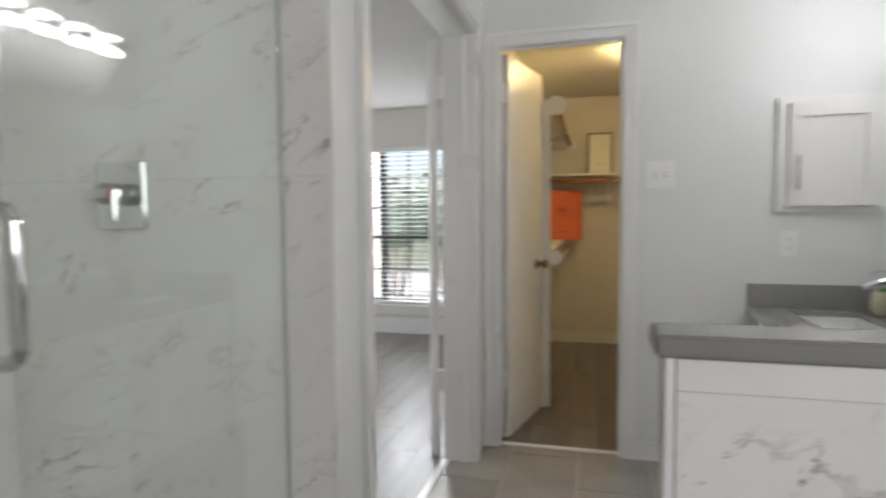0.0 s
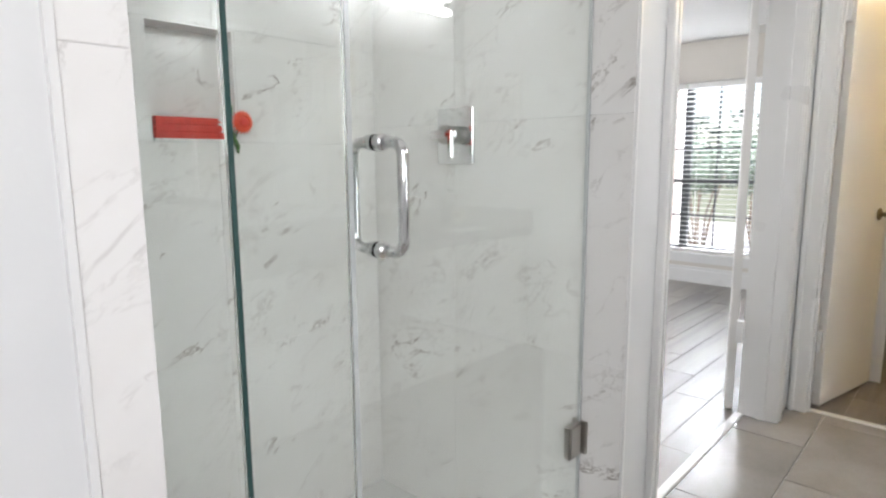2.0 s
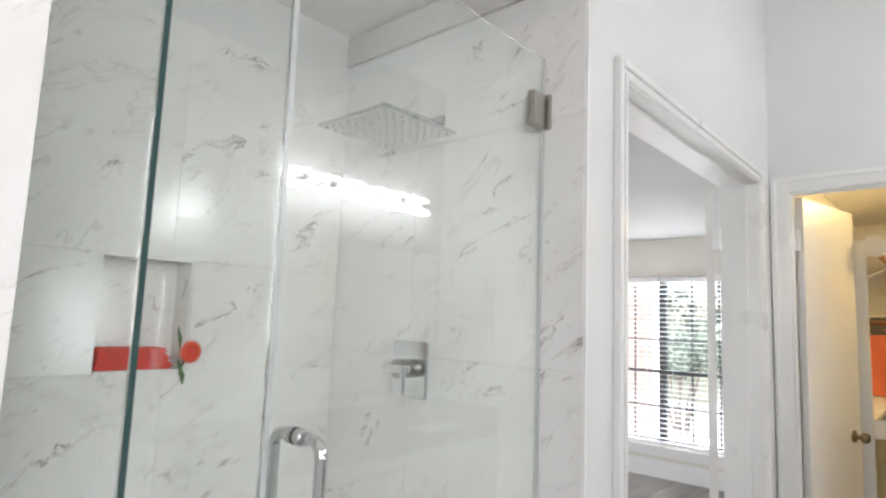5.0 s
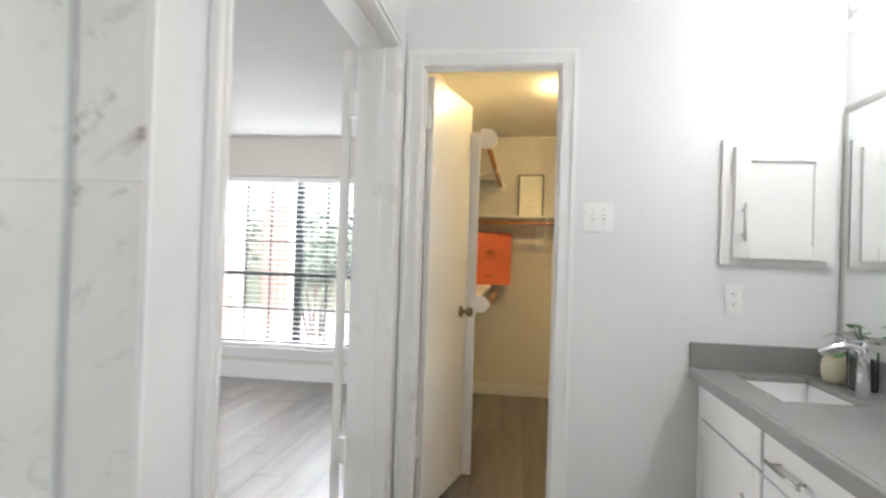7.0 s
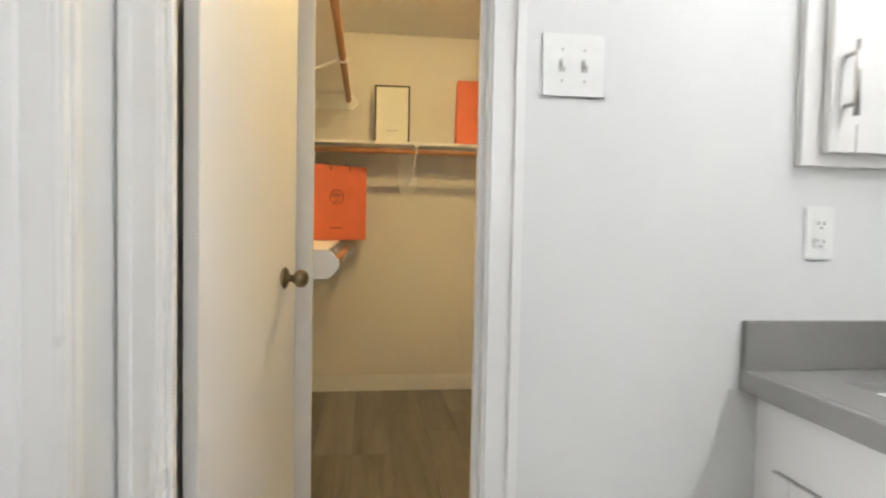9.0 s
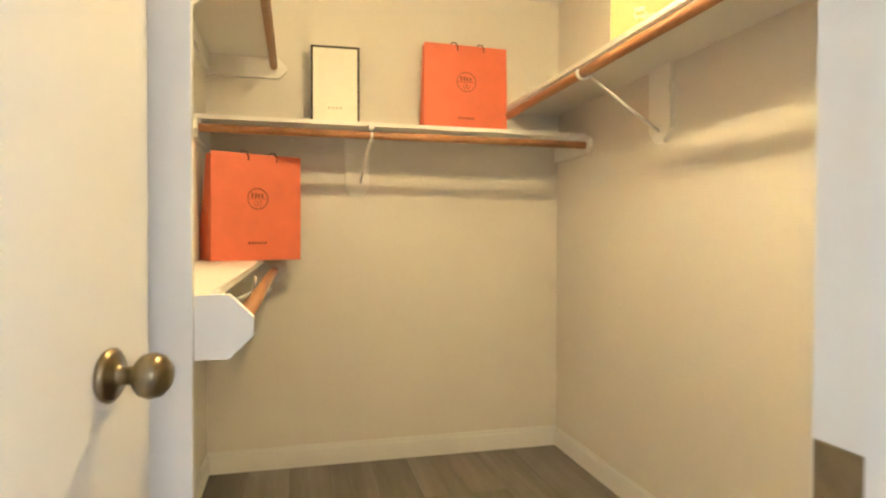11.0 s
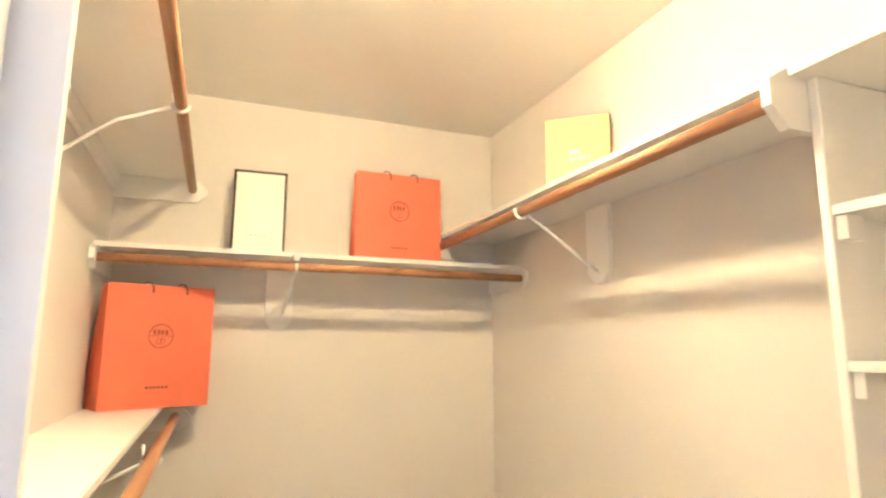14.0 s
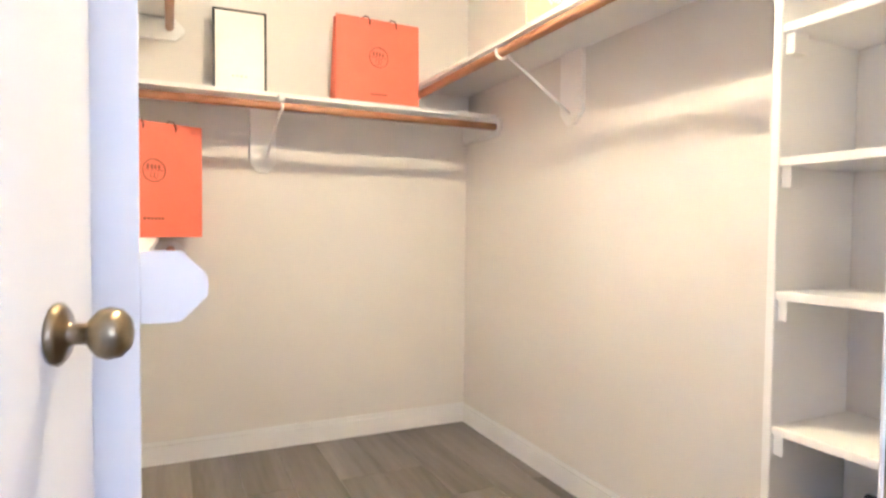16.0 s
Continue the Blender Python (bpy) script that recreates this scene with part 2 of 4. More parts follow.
def tube(bm, pts, radius, sides=12, caps=True):
    """A round tube through points; radius is one number or one per point."""
    pts = [Vector(p) for p in pts]
    rad = radius if isinstance(radius, (list, tuple)) else [radius] * len(pts)
    rings, prev = [], None
    for i, p in enumerate(pts):
        d = (pts[min(i + 1, len(pts) - 1)] - pts[max(i - 1, 0)]).normalized()
        if prev is None:
            a = d.orthogonal().normalized()
        else:
            a = (prev - d * prev.dot(d)).normalized()
        prev = a
        c = d.cross(a)
        rings.append([bm.verts.new(p + (a * math.cos(2 * math.pi * k / sides) + c * math.sin(2 * math.pi * k / sides)) * rad[i]) for k in range(sides)])
    for r0, r1 in zip(rings, rings[1:]):
        for k in range(sides):
            bm.faces.new((r0[k], r0[(k + 1) % sides], r1[(k + 1) % sides], r1[k])).smooth = True
    if caps:
        bm.faces.new(rings[0][::-1])
        bm.faces.new(rings[-1])
    return bm


def lathe(bm, profile, origin=(0, 0, 0), axis="z", sides=28):
    """Turn a profile of (radius, height) round an axis."""
    rings = []
    o = Vector(origin)
    for r, h in profile:
        ring = []
        for k in range(sides):
            a, s = r * math.cos(2 * math.pi * k / sides), r * math.sin(2 * math.pi * k / sides)
            ring.append(bm.verts.new(o + Vector({"z": (a, s, h), "y": (a, h, s), "x": (h, a, s)}[axis])))
        rings.append(ring)
    for r0, r1 in zip(rings, rings[1:]):
        for k in range(sides):
            bm.faces.new((r0[k], r0[(k + 1) % sides], r1[(k + 1) % sides], r1[k])).smooth = True
    bm.faces.new(rings[0][::-1])
    bm.faces.new(rings[-1])
    bmesh.ops.recalc_face_normals(bm, faces=bm.faces[:])
    return bm


def prism(bm, outline, axis, a, b):
    """A flat outline of 2D points, pushed from a to b along an axis (x, y or z)."""
    def put(p, h):
        return Vector({"x": (h, p[0], p[1]), "y": (p[0], h, p[1]), "z": (p[0], p[1], h)}[axis])
    lo, hi = [bm.verts.new(put(p, a)) for p in outline], [bm.verts.new(put(p, b)) for p in outline]
    bm.faces.new(lo)
    bm.faces.new(hi[::-1])
    for i in range(len(lo)):
        j = (i + 1) % len(lo)
        bm.faces.new((lo[j], lo[i], hi[i], hi[j]))
    bmesh.ops.recalc_face_normals(bm, faces=bm.faces[:])
    return bm


def ring_plate(bm, axis, outer, inner, a, b):
    """A plate with one rectangular hole; outer and inner are u0, u1, v0, v1."""
    def put(u, v, h):
        return {"x": (h, u, v), "y": (u, h, v), "z": (u, v, h)}[axis]
    loops = []
    for u0, u1, v0, v1 in (outer, inner):
        for h in (a, b):
            loops.append([bm.verts.new(put(u, v, h)) for u, v in ((u0, v0), (u1, v0), (u1, v1), (u0, v1))])
    oa, ob, ia, ib = loops
    for k in range(4):
        j = (k + 1) % 4
        for quad in ((oa[k], oa[j], ia[j], ia[k]), (ob[j], ob[k], ib[k], ib[j]), (oa[j], oa[k], ob[k], ob[j]), (ia[k], ia[j], ib[j], ib[k])):
            bm.faces.new(quad)
    bmesh.ops.recalc_face_normals(bm, faces=bm.faces[:])
    return bm


def part(name, bm, material, parent=None, label=""):
    me = bpy.data.meshes.new(name)
    bmesh.ops.recalc_face_normals(bm, faces=bm.faces[:])
    bm.to_mesh(me)
    bm.free()
    me.materials.append(material)
    ob = new(name, me)
    if parent is not None:
        ob.parent = parent
        ob.matrix_parent_inverse = parent.matrix_basis.inverted()
    if label:
        ob["label"] = label
    return ob


def thing(name, at, label, category, group="", kind=""):
    e = new(name)
    e.empty_display_size = 0.05
    e.matrix_basis = Matrix.Translation(at)
    return tagged(e, label, category, group, kind)


def bx(*a, **k):
    return box(bmesh.new(), *a, **k)


def structure(name, bm, material, label):
    return tagged(part(name, bm, material), label, name.split("_")[0], kind="structure")


def boxes(*rows):
    bm = bmesh.new()
    for r in rows:
        box(bm, *r)
    return bm


# ---- shell ----
YN, YC = 3.325, 3.4            # the two faces of the wall between bathroom and closet
XW, XB = 0.27, 0.13              # the two faces of the wall between bathroom and bedroom
XE = 2.08
BACK, RIGHT, LEFT = 5.937, 1.995, 0.31
H_BATH, H_LOW, H_SH = 3.0, 2.255, 2.36
CX0, CX1, CZ = 0.352, 0.951, 2.028   # closet doorway
BY0, BY1, BZ = 1.757, 3.098, 2.04   # bedroom doorway
SY0, SY1 = 0.46, 1.548               # shower

structure("wall_north", boxes((XW, CX0 - 0.02, YN, YC, 0, H_BATH), (CX1 + 0.02, XE + 0.12, YN, YC, 0, H_BATH), (CX0 - 0.02, CX1 + 0.02, YN, YC, CZ + 0.02, H_BATH)), M_WALL, "pale grey painted bathroom wall round the closet doorway")
structure("wall_west", boxes((XB, XW, -1.4, SY0, 0, H_BATH), (XB, XW, SY0, SY1, H_SH, H_BATH), (XB, XW, SY1, BY0 - 0.02, 0, H_BATH), (XB, XW, BY1 + 0.02, YC, 0, H_BATH), (XB, XW, BY0 - 0.02, BY1 + 0.02, BZ + 0.02, H_BATH)), M_WALL, "pale grey painted wall with shower opening and bedroom doorway")
# The hole is never in view; it is made up to hold the fill lamp.
structure("wall_east", ring_plate(bmesh.new(), "x", (-1.4, YN, 0, H_BATH), (-1.05, 0.15, 1.2, 2.3), XE, XE + 0.12), M_WALL, "pale grey painted wall behind the vanity mirror")
structure("wall_south", bx(XB, XE + 0.12, -1.52, -1.4, 0, H_BATH), M_WALL, "plain pale grey bathroom wall")
structure("ceiling_bath", bx(XB, XE + 0.12, -1.52, YC, H_BATH, H_BATH + 0.1), M_CEIL, "white painted bathroom ceiling")
structure("wall_closet_west", bx(XB, LEFT, YC, BACK + 0.12, 0, H_BATH), M_CLOSET, "beige painted closet side wall")
structure("wall_closet_back", bx(LEFT, RIGHT + 0.12, BACK, BACK + 0.12, 0, H_LOW + 0.1), M_CLOSET, "beige painted closet back wall")
structure("wall_closet_east", bx(RIGHT, RIGHT + 0.12, YC, BACK, 0, H_LOW + 0.1), M_CLOSET, "beige painted closet side wall")
structure("wall_closet_front", boxes((LEFT, CX0 - 0.02, YC, YC + 0.012, 0, H_LOW), (CX1 + 0.02, RIGHT, YC, YC + 0.012, 0, H_LOW), (CX0 - 0.02, CX1 + 0.02, YC, YC + 0.012, CZ + 0.02, H_LOW)), M_CLOSET, "beige painted inner face of the closet front wall")
structure("ceiling_closet", bx(LEFT, RIGHT, YC, BACK, H_LOW, H_LOW + 0.1), M_CEIL, "white closet ceiling warmed by a bulb")
# bedroom
WX0, WX1, WZ0, WZ1 = -2.09, -0.486, 0.295, 1.885
BW = 5.985
structure("wall_bedroom_north", ring_plate(bmesh.new(), "y", (-3.6, XB, 0, 2.6), (WX0, WX1, WZ0, WZ1), BW, BW + 0.2), M_BED, "greige painted bedroom wall round a wide window")
# Cut-out added out of view so the side fill lamp can sit in it.
structure("wall_bedroom_west", ring_plate(bmesh.new(), "x", (1.66, BW, 0, 2.6), (2.3, 3.9, 0.45, 1.85), -3.6, -3.45), M_BED, "greige painted bedroom side wall")
structure("wall_bedroom_south", bx(-3.6, -0.75, 1.54, 1.66, 0, 2.6), M_BED, "greige painted bedroom wall")
structure("wall_bedroom_east", boxes((XB - 0.012, XB, 1.66, BY0 - 0.02, 0, 2.25), (XB - 0.012, XB, BY1 + 0.02, BW, 0, 2.25), (XB - 0.012, XB, BY0 - 0.02, BY1 + 0.02, BZ + 0.02, 2.25)), M_BED, "greige painted bedroom face of the doorway wall")
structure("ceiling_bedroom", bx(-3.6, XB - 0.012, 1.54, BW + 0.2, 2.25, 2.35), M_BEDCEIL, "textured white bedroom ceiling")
# shower shell behind the tiles
structure("wall_shower_back", bx(-0.75, -0.72, SY0 - 0.12, SY1 + 0.115, 0, H_SH), M_WALL, "painted wall above the shower tiles")
structure("wall_shower_north", boxes((-0.72, XB, SY1 + 0.006, SY1 + 0.115, 0, H_SH)), M_WALL, "painted wall above the shower tiles")
structure("wall_shower_south", boxes((-0.72, XB, SY0 - 0.12, SY0 - 0.006, 0, H_SH)), M_WALL, "painted wall above the shower tiles")
structure("wall_shower_niche", boxes((-0.72, -0.642, SY0 - 0.006, 0.83, 0, H_SH), (-0.72, -0.642, 1.06, SY1 + 0.006, 0, H_SH), (-0.72, -0.642, 0.83, 1.06, 0, 1.236), (-0.72, -0.642, 0.83, 1.06, 1.528, H_SH)), M_WALL, "painted wall round the shower niche")
structure("ceiling_shower", bx(-0.75, XB, SY0 - 0.12, SY1 + 0.115, H_SH, H_SH + 0.08), M_CEIL, "white dropped ceiling over the shower")

# subfloors; tiles and planks are laid on them below
floor_bath = structure("floor_bath", bx(XB, XE, -1.4, YC - 0.03, -0.1, -0.006), M_FGROUT, "grey tiled bathroom floor with pale grout")
floor_bed = structure("floor_bedroom", bx(-3.6, XB, 1.54, BW + 0.2, -0.1, -0.006), M_DARK, "grey-brown wood plank bedroom floor")
floor_closet = structure("floor_closet", bx(XB, RIGHT + 0.12, YC - 0.03, BACK, -0.1, -0.006), M_DARK, "grey-brown wood plank closet floor")
structure("threshold_closet", bx(CX0, CX1, YC - 0.045, YC - 0.015, -0.006, 0.006, bevel=0.003), M_TRIM, "pale strip between tile and planks at the closet")
structure("threshold_bedroom", bx(XB - 0.025, XB + 0.012, BY0, BY1, -0.006, 0.006, bevel=0.003), M_TRIM, "pale strip between tile and planks at the bedroom")


# ---- trim ----
def casing_run(bm, axis, fixed, sign, a, b, z, w=0.072):
    """Stepped casing round three sides of an opening from a to b, on a wall face."""
    steps = [(0.0, w - 0.004, 0.011), (0.006, 0.022, 0.017), (w - 0.02, w, 0.02)]
    for s0, s1, d in steps:
        for lo, hi, z0, z1 in ((a - s1, a - s0, 0, z + s1), (b + s0, b + s1, 0, z + s1), (a - s0, b + s0, z + s0, z + s1)):
            if axis == "y":
                box(bm, lo, hi, fixed, fixed + sign * d, z0, z1, 0.002)
            else:
                box(bm, fixed, fixed + sign * d, lo, hi, z0, z1, 0.002)
    return bm


def jamb(bm, axis, f0, f1, a, b, z, stop_at):
    rows = [(a - 0.02, a, 0, z + 0.02), (b, b + 0.02, 0, z + 0.02), (a, b, z, z + 0.02)]
    stops = [(a, a + 0.011, 0, z), (b - 0.011, b, 0, z), (a + 0.011, b - 0.011, z - 0.011, z)]
    for lo, hi, z0, z1 in rows:
        box(bm, *((lo, hi, f0, f1) if axis == "y" else (f0, f1, lo, hi)), z0, z1)
    for lo, hi, z0, z1 in stops:
        box(bm, *((lo, hi, *stop_at) if axis == "y" else (*stop_at, lo, hi)), z0, z1, 0.001)
    return bm


structure("trim_closet_doorway", casing_run(bmesh.new(), "y", YN, -1, CX0, CX1, CZ), M_TRIM, "white moulded casing round the closet doorway")
structure("trim_closet_jamb", jamb(bmesh.new(), "y", YN, YC, CX0, CX1, CZ, (YN + 0.015, YN + 0.038)), M_TRIM, "white painted closet door jamb with stop")
structure("trim_bedroom_doorway", casing_run(bmesh.new(), "x", XW, 1, BY0, BY1, BZ, 0.056), M_TRIM, "white moulded casing round the bedroom doorway")
structure("trim_bedroom_jamb", jamb(bmesh.new(), "x", XB - 0.012, XW, BY0, BY1, BZ, (XW - 0.075, XW - 0.04)), M_TRIM, "white painted bedroom door jamb with stop")
structure("trim_shower_edge", boxes((XW, XW + 0.006, SY1 - 0.002, SY1 + 0.008, 0, 2.2), (XW, XW + 0.01, 0.397, 0.405, 0, 2.17)), M_TRIM, "slim white edge profile beside the marble tiles")


def baseboard(name, runs, label, h=0.095, d=0.012):
    bm = bmesh.new()
    for x0, x1, y0, y1, nx, ny in runs:
        for z0, z1, t in ((0, h * 0.8, d), (h * 0.8, h, d * 0.55)):
            if nx:
                box(bm, x0, x0 + nx * t, y0, y1, z0, z1, 0.0015)
            else:
                box(bm, x0, x1, y0, y0 + ny * t, z0, z1, 0.0015)
    return tagged(part(name, bm, M_TRIM), label, "baseboard", kind="structure")


baseboard("baseboard_bath", [(CX1 + 0.072, 1.5, YN, YN, 0, -1), (XW, 0, SY1 + 0.01, BY0 - 0.056, 1, 0), (XW, 0, -1.4, 0.396, 1, 0), (XW, XE, -1.4, -1.4, 0, 1)], "low white bathroom baseboard")
baseboard("baseboard_closet", [(LEFT, RIGHT, BACK, BACK, 0, -1), (RIGHT, 0, YC + 0.012, BACK - 0.012, -1, 0), (LEFT, 0, YC + 0.012, BACK - 0.012, 1, 0)], "white closet baseboard", 0.1)
baseboard("baseboard_bedroom", [(-3.45, XB - 0.012, BW, BW, 0, -1), (-3.45, 0, 1.66, BW - 0.02, 1, 0), (-3.45, -0.75, 1.66, 1.66, 0, 1)], "tall moulded white bedroom baseboard", 0.155, 0.018)


# ---- hinges and doors ----
def hinge(parent, x, y, z, m):
    h = part("hinge", box(bmesh.new(), x - 0.003, x + 0.028, y - 0.012, y + 0.02, z - 0.05, z + 0.05, 0.002), m, parent)
    part("knuckle", tube(bmesh.new(), [(x - 0.001, y + 0.018, z - 0.05), (x - 0.001, y + 0.018, z + 0.05)], 0.007), m, h)
    return h


def leaf(name, pivot, direction, length, height, label, knob_side):
    """A flush door; the pivot is the hinge edge of the face on knob_side."""
    ang = math.atan2(direction[1], direction[0])
    m = Matrix.Translation((*pivot, 0)) @ Matrix.Rotation(ang, 4, "Z")
    d = thing(name, (*pivot, 0.008), label, "door", kind="structure")
    y0, y1 = (0, 0.035) if knob_side < 0 else (-0.035, 0)
    slab = bx(0.022, length, y0, y1, 0.008, height, bevel=0.0015)
    bmesh.ops.transform(slab, matrix=m, verts=slab.verts[:])
    part("door_leaf", slab, M_DOOR, d)
    return d, m


door_1, dm = leaf("door_1", (CX0 + 0.03, YC + 0.006), (0.225, 0.974), 0.585, CZ - 0.006, "plain white flush closet door standing open inward", -1)
kb = lathe(bmesh.new(), [(0.006, 0), (0.03, 0.0), (0.031, -0.004), (0.025, -0.009), (0.013, -0.012), (0.0105, -0.016), (0.0105, -0.028), (0.016, -0.032), (0.0235, -0.039), (0.0262, -0.048), (0.0235, -0.059), (0.016, -0.066), (0.004, -0.0685)], (0.49, 0, 0.905), "y", 32)
bmesh.ops.transform(kb, matrix=dm, verts=kb.verts[:])
part("door_knob", kb, M_BRASS, door_1, "round antique brass door knob")
for zz in (1.82, 0.335):
    hinge(door_1, CX0 - 0.002, YC - 0.008, zz, M_TRIM)
lp = bx(CX1 - 0.0015, CX1 + 0.001, YC - 0.035, YC - 0.002, 0.86, 0.96, bevel=0.0005)
part("strike_plate", lp, M_BRASS, door_1, "dark brass strike plate on the jamb")

door_2, dm2 = leaf("door_2", (XB - 0.068, BY1 - 0.014), (-0.285, 0.9585), 0.6, BZ - 0.006, "white bedroom door folded open into the bedroom", 1)
for zz in (1.80, 0.40):
    hinge(door_2, XB - 0.034, BY1 - 0.018, zz, M_TRIM)
# ---- shower ----
GX = 0.155
curb = structure("shower_curb", bx(0.105, XW, SY0, SY1, 0, 0.1, bevel=0.004), M_MARBLE, "marble-clad curb under the shower glass")
pan = thing("shower_pan", (-0.25, 1.0, 0), "white shower base with square metal drain", "shower base")
part("base", bx(-0.63, 0.105, SY0, SY1, 0, 0.05, bevel=0.004), M_PAN, pan)
dr = part("drain", bx(-0.36, -0.25, 0.95, 1.06, 0.05, 0.054, bevel=0.001), M_NICKEL, pan, "square perforated steel drain")
slots = bmesh.new()
for i in range(6):
    for j in range(6):
        box(slots, -0.352 + i * 0.0165, -0.343 + i * 0.0165, 0.958 + j * 0.0165, 0.967 + j * 0.0165, 0.054, 0.0546)
part("drain_holes", slots, M_DARK, dr)

enclosure = thing("shower_enclosure", (GX, 1.0, 0.1), "frameless clear glass shower enclosure with hinged door", "shower screen")
GT = 2.06


def pane(name, y0, y1, z0, z1, label):
    p = part(name, bx(GX - 0.005, GX + 0.005, y0, y1, z0, z1), M_GLASS, enclosure, label)
    p.visible_shadow = False
    return p


p1 = pane("fixed_panel", 0.462, 0.616, 0.104, GT, "fixed clear glass panel")
p2 = pane("fixed_panel", 0.624, 0.807, 0.104, GT, "fixed clear glass panel")
p3 = pane("glass_door", 0.816, 1.535, 0.112, GT, "hinged clear glass door")
part("joint_edge", bx(GX - 0.0068, GX + 0.0068, 0.6165, 0.6235, 0.104, GT), M_GEDGE, p1, "dark green polished glass edge")
part("joint_edge", bx(GX - 0.0065, GX + 0.0065, 0.807, 0.816, 0.104, GT), M_SEAL, p2, "clear door seal")
part("joint_edge", bx(GX - 0.0065, GX + 0.0065, 1.5325, 1.539, 0.112, GT), M_SEAL, p3, "clear door seal")
for zc in (1.918, 0.474):
    hg = part("glass_hinge", bx(GX - 0.014, GX + 0.014, 1.478, 1.533, zc - 0.045, zc + 0.045, bevel=0.005), M_NICKEL, enclosure, "brushed steel glass hinge")
    part("wall_plate", bx(GX - 0.025, GX + 0.025, 1.535, 1.546, zc - 0.045, zc + 0.045, bevel=0.003), M_NICKEL, hg)
for zc in (1.69, 0.80):
    part("glass_clamp", bx(GX - 0.014, GX + 0.014, 0.461, 0.488, zc - 0.022, zc + 0.022, bevel=0.003), M_NICKEL, enclosure, "small steel wall clamp")
pull = part("pull_handle", bmesh.new(), M_CHROME, enclosure, "polished chrome ladder pull handle")
pb = bmesh.new()
PY = 0.868
for sgn in (1, -1):
    pts = []
    for k in range(7):
        a = math.pi / 2 * k / 6
        pts.append((GX + sgn * (0.04 + 0.022 * math.sin(a)), PY, 1.214 - 0.022 + 0.022 * math.cos(a)))
    low = [(x, y, 1.042 - (z - 1.214)) for x, y, z in pts[::-1]]
    tube(pb, [(GX + sgn * 0.006, PY, 1.214)] + pts + low + [(GX + sgn * 0.006, PY, 1.042)], 0.0095, 14)
    for z in (1.214, 1.042):
        tube(pb, [(GX + sgn * 0.005, PY, z), (GX + sgn * 0.02, PY, z)], 0.0135, 16)
pb.to_mesh(pull.data)
pb.free()
for f in pull.data.polygons:
    f.use_smooth = True

valve = thing("shower_valve", (-0.27, SY1 - 0.006, 1.29), "square chrome shower valve plate with lever", "shower valve")
NY = SY1 - 0.008
part("plate", bx(-0.335, -0.2, NY - 0.012, NY, 1.175, 1.332, bevel=0.003), M_CHROME, valve)
part("valve_body", tube(bmesh.new(), [(-0.268, NY - 0.012, 1.256), (-0.268, NY - 0.058, 1.256)], 0.026, 24), M_NICKEL, valve)
part("lever", bx(-0.318, -0.215, NY - 0.07, NY - 0.058, 1.246, 1.268, bevel=0.004), M_CHROME, valve)
part("lever_grip", bx(-0.232, -0.214, NY - 0.085, NY - 0.0705, 1.19, 1.268, bevel=0.004), M_CHROME, valve)
head = thing("rain_shower", (-0.2, SY1 - 0.01, 1.954), "large square chrome rain shower on a wall arm", "rain shower")
part("arm", tube(bmesh.new(), [(-0.2, NY, 1.954), (-0.2, NY - 0.14, 1.954), (-0.2, NY - 0.185, 1.94), (-0.2, NY - 0.2, 1.905)], 0.011), M_CHROME, head)
part("flange", bx(-0.228, -0.172, NY - 0.01, NY, 1.926, 1.982, bevel=0.003), M_CHROME, head)
rh = bx(-0.33, -0.07, NY - 0.33, NY - 0.07, 1.886, 1.897, bevel=0.003)
part("spray_plate", rh, M_CHROME, head)
nz = bmesh.new()
for i in range(9):
    for j in range(9):
        x, y = -0.31 + i * 0.0275, NY - 0.31 + j * 0.0275
        box(nz, x - 0.003, x + 0.003, y - 0.003, y + 0.003, 1.8835, 1.886)
tagged(part("nozzle", nz, M_GROUT, head), kind="stuff")

# niche lining and its contents
structure("shower_niche", boxes((-0.72, -0.715, 0.83, 1.06, 1.236, 1.528), (-0.715, -0.632, 0.83, 0.836, 1.236, 1.528), (-0.715, -0.632, 1.054, 1.06, 1.236, 1.528), (-0.715, -0.632, 0.836, 1.054, 1.522, 1.528), (-0.715, -0.622, 0.836, 1.054, 1.236, 1.243)), M_MARBLE, "marble-lined recessed shower niche")
towel = thing("folded_towel", (-0.67, 0.93, 1.243), "folded red towel lying in the shower niche", "towel")
for k in range(3):
    part("fold", bx(-0.712 + 0.003 * k, -0.63 + 0.004 * k, 0.838, 1.03 - 0.01 * k, 1.2435 + 0.018 * k, 1.2605 + 0.018 * k, bevel=0.007), M_RED, towel)
flower = thing("gerbera_flower", (-0.61, 1.05, 1.283), "orange-red gerbera flower lying at the niche edge", "flower")
fl = bmesh.new()
for ring_n, r0, r1, tilt in ((20, 0.009, 0.032, 0.15), (16, 0.008, 0.024, 0.4)):
    for k in range(ring_n):
        a = 2 * math.pi * k / ring_n + tilt
        d = Vector((0, math.cos(a), math.sin(a)))
        s = Vector((0, -math.sin(a), math.cos(a))) * 0.005
        n0 = Vector((1, 0, 0))
        c = Vector((-0.60, 1.052, 1.288))
        q = [c + d * r0 - s * 0.5 + n0 * 0.006, c + d * (r0 + r1) / 2 - s + n0 * (0.01 + tilt * 0.02), c + d * r1 + n0 * tilt * 0.03, c + d * (r0 + r1) / 2 + s + n0 * (0.01 + tilt * 0.02), c + d * r0 + s * 0.5 + n0 * 0.006]
        top = [fl.verts.new(p) for p in q]
        bot = [fl.verts.new(p - n0 * 0.002) for p in q]
        fl.faces.new(top)
        fl.faces.new(bot[::-1])
        for i in range(5):
            fl.faces.new((top[i], bot[i], bot[(i + 1) % 5], top[(i + 1) % 5]))
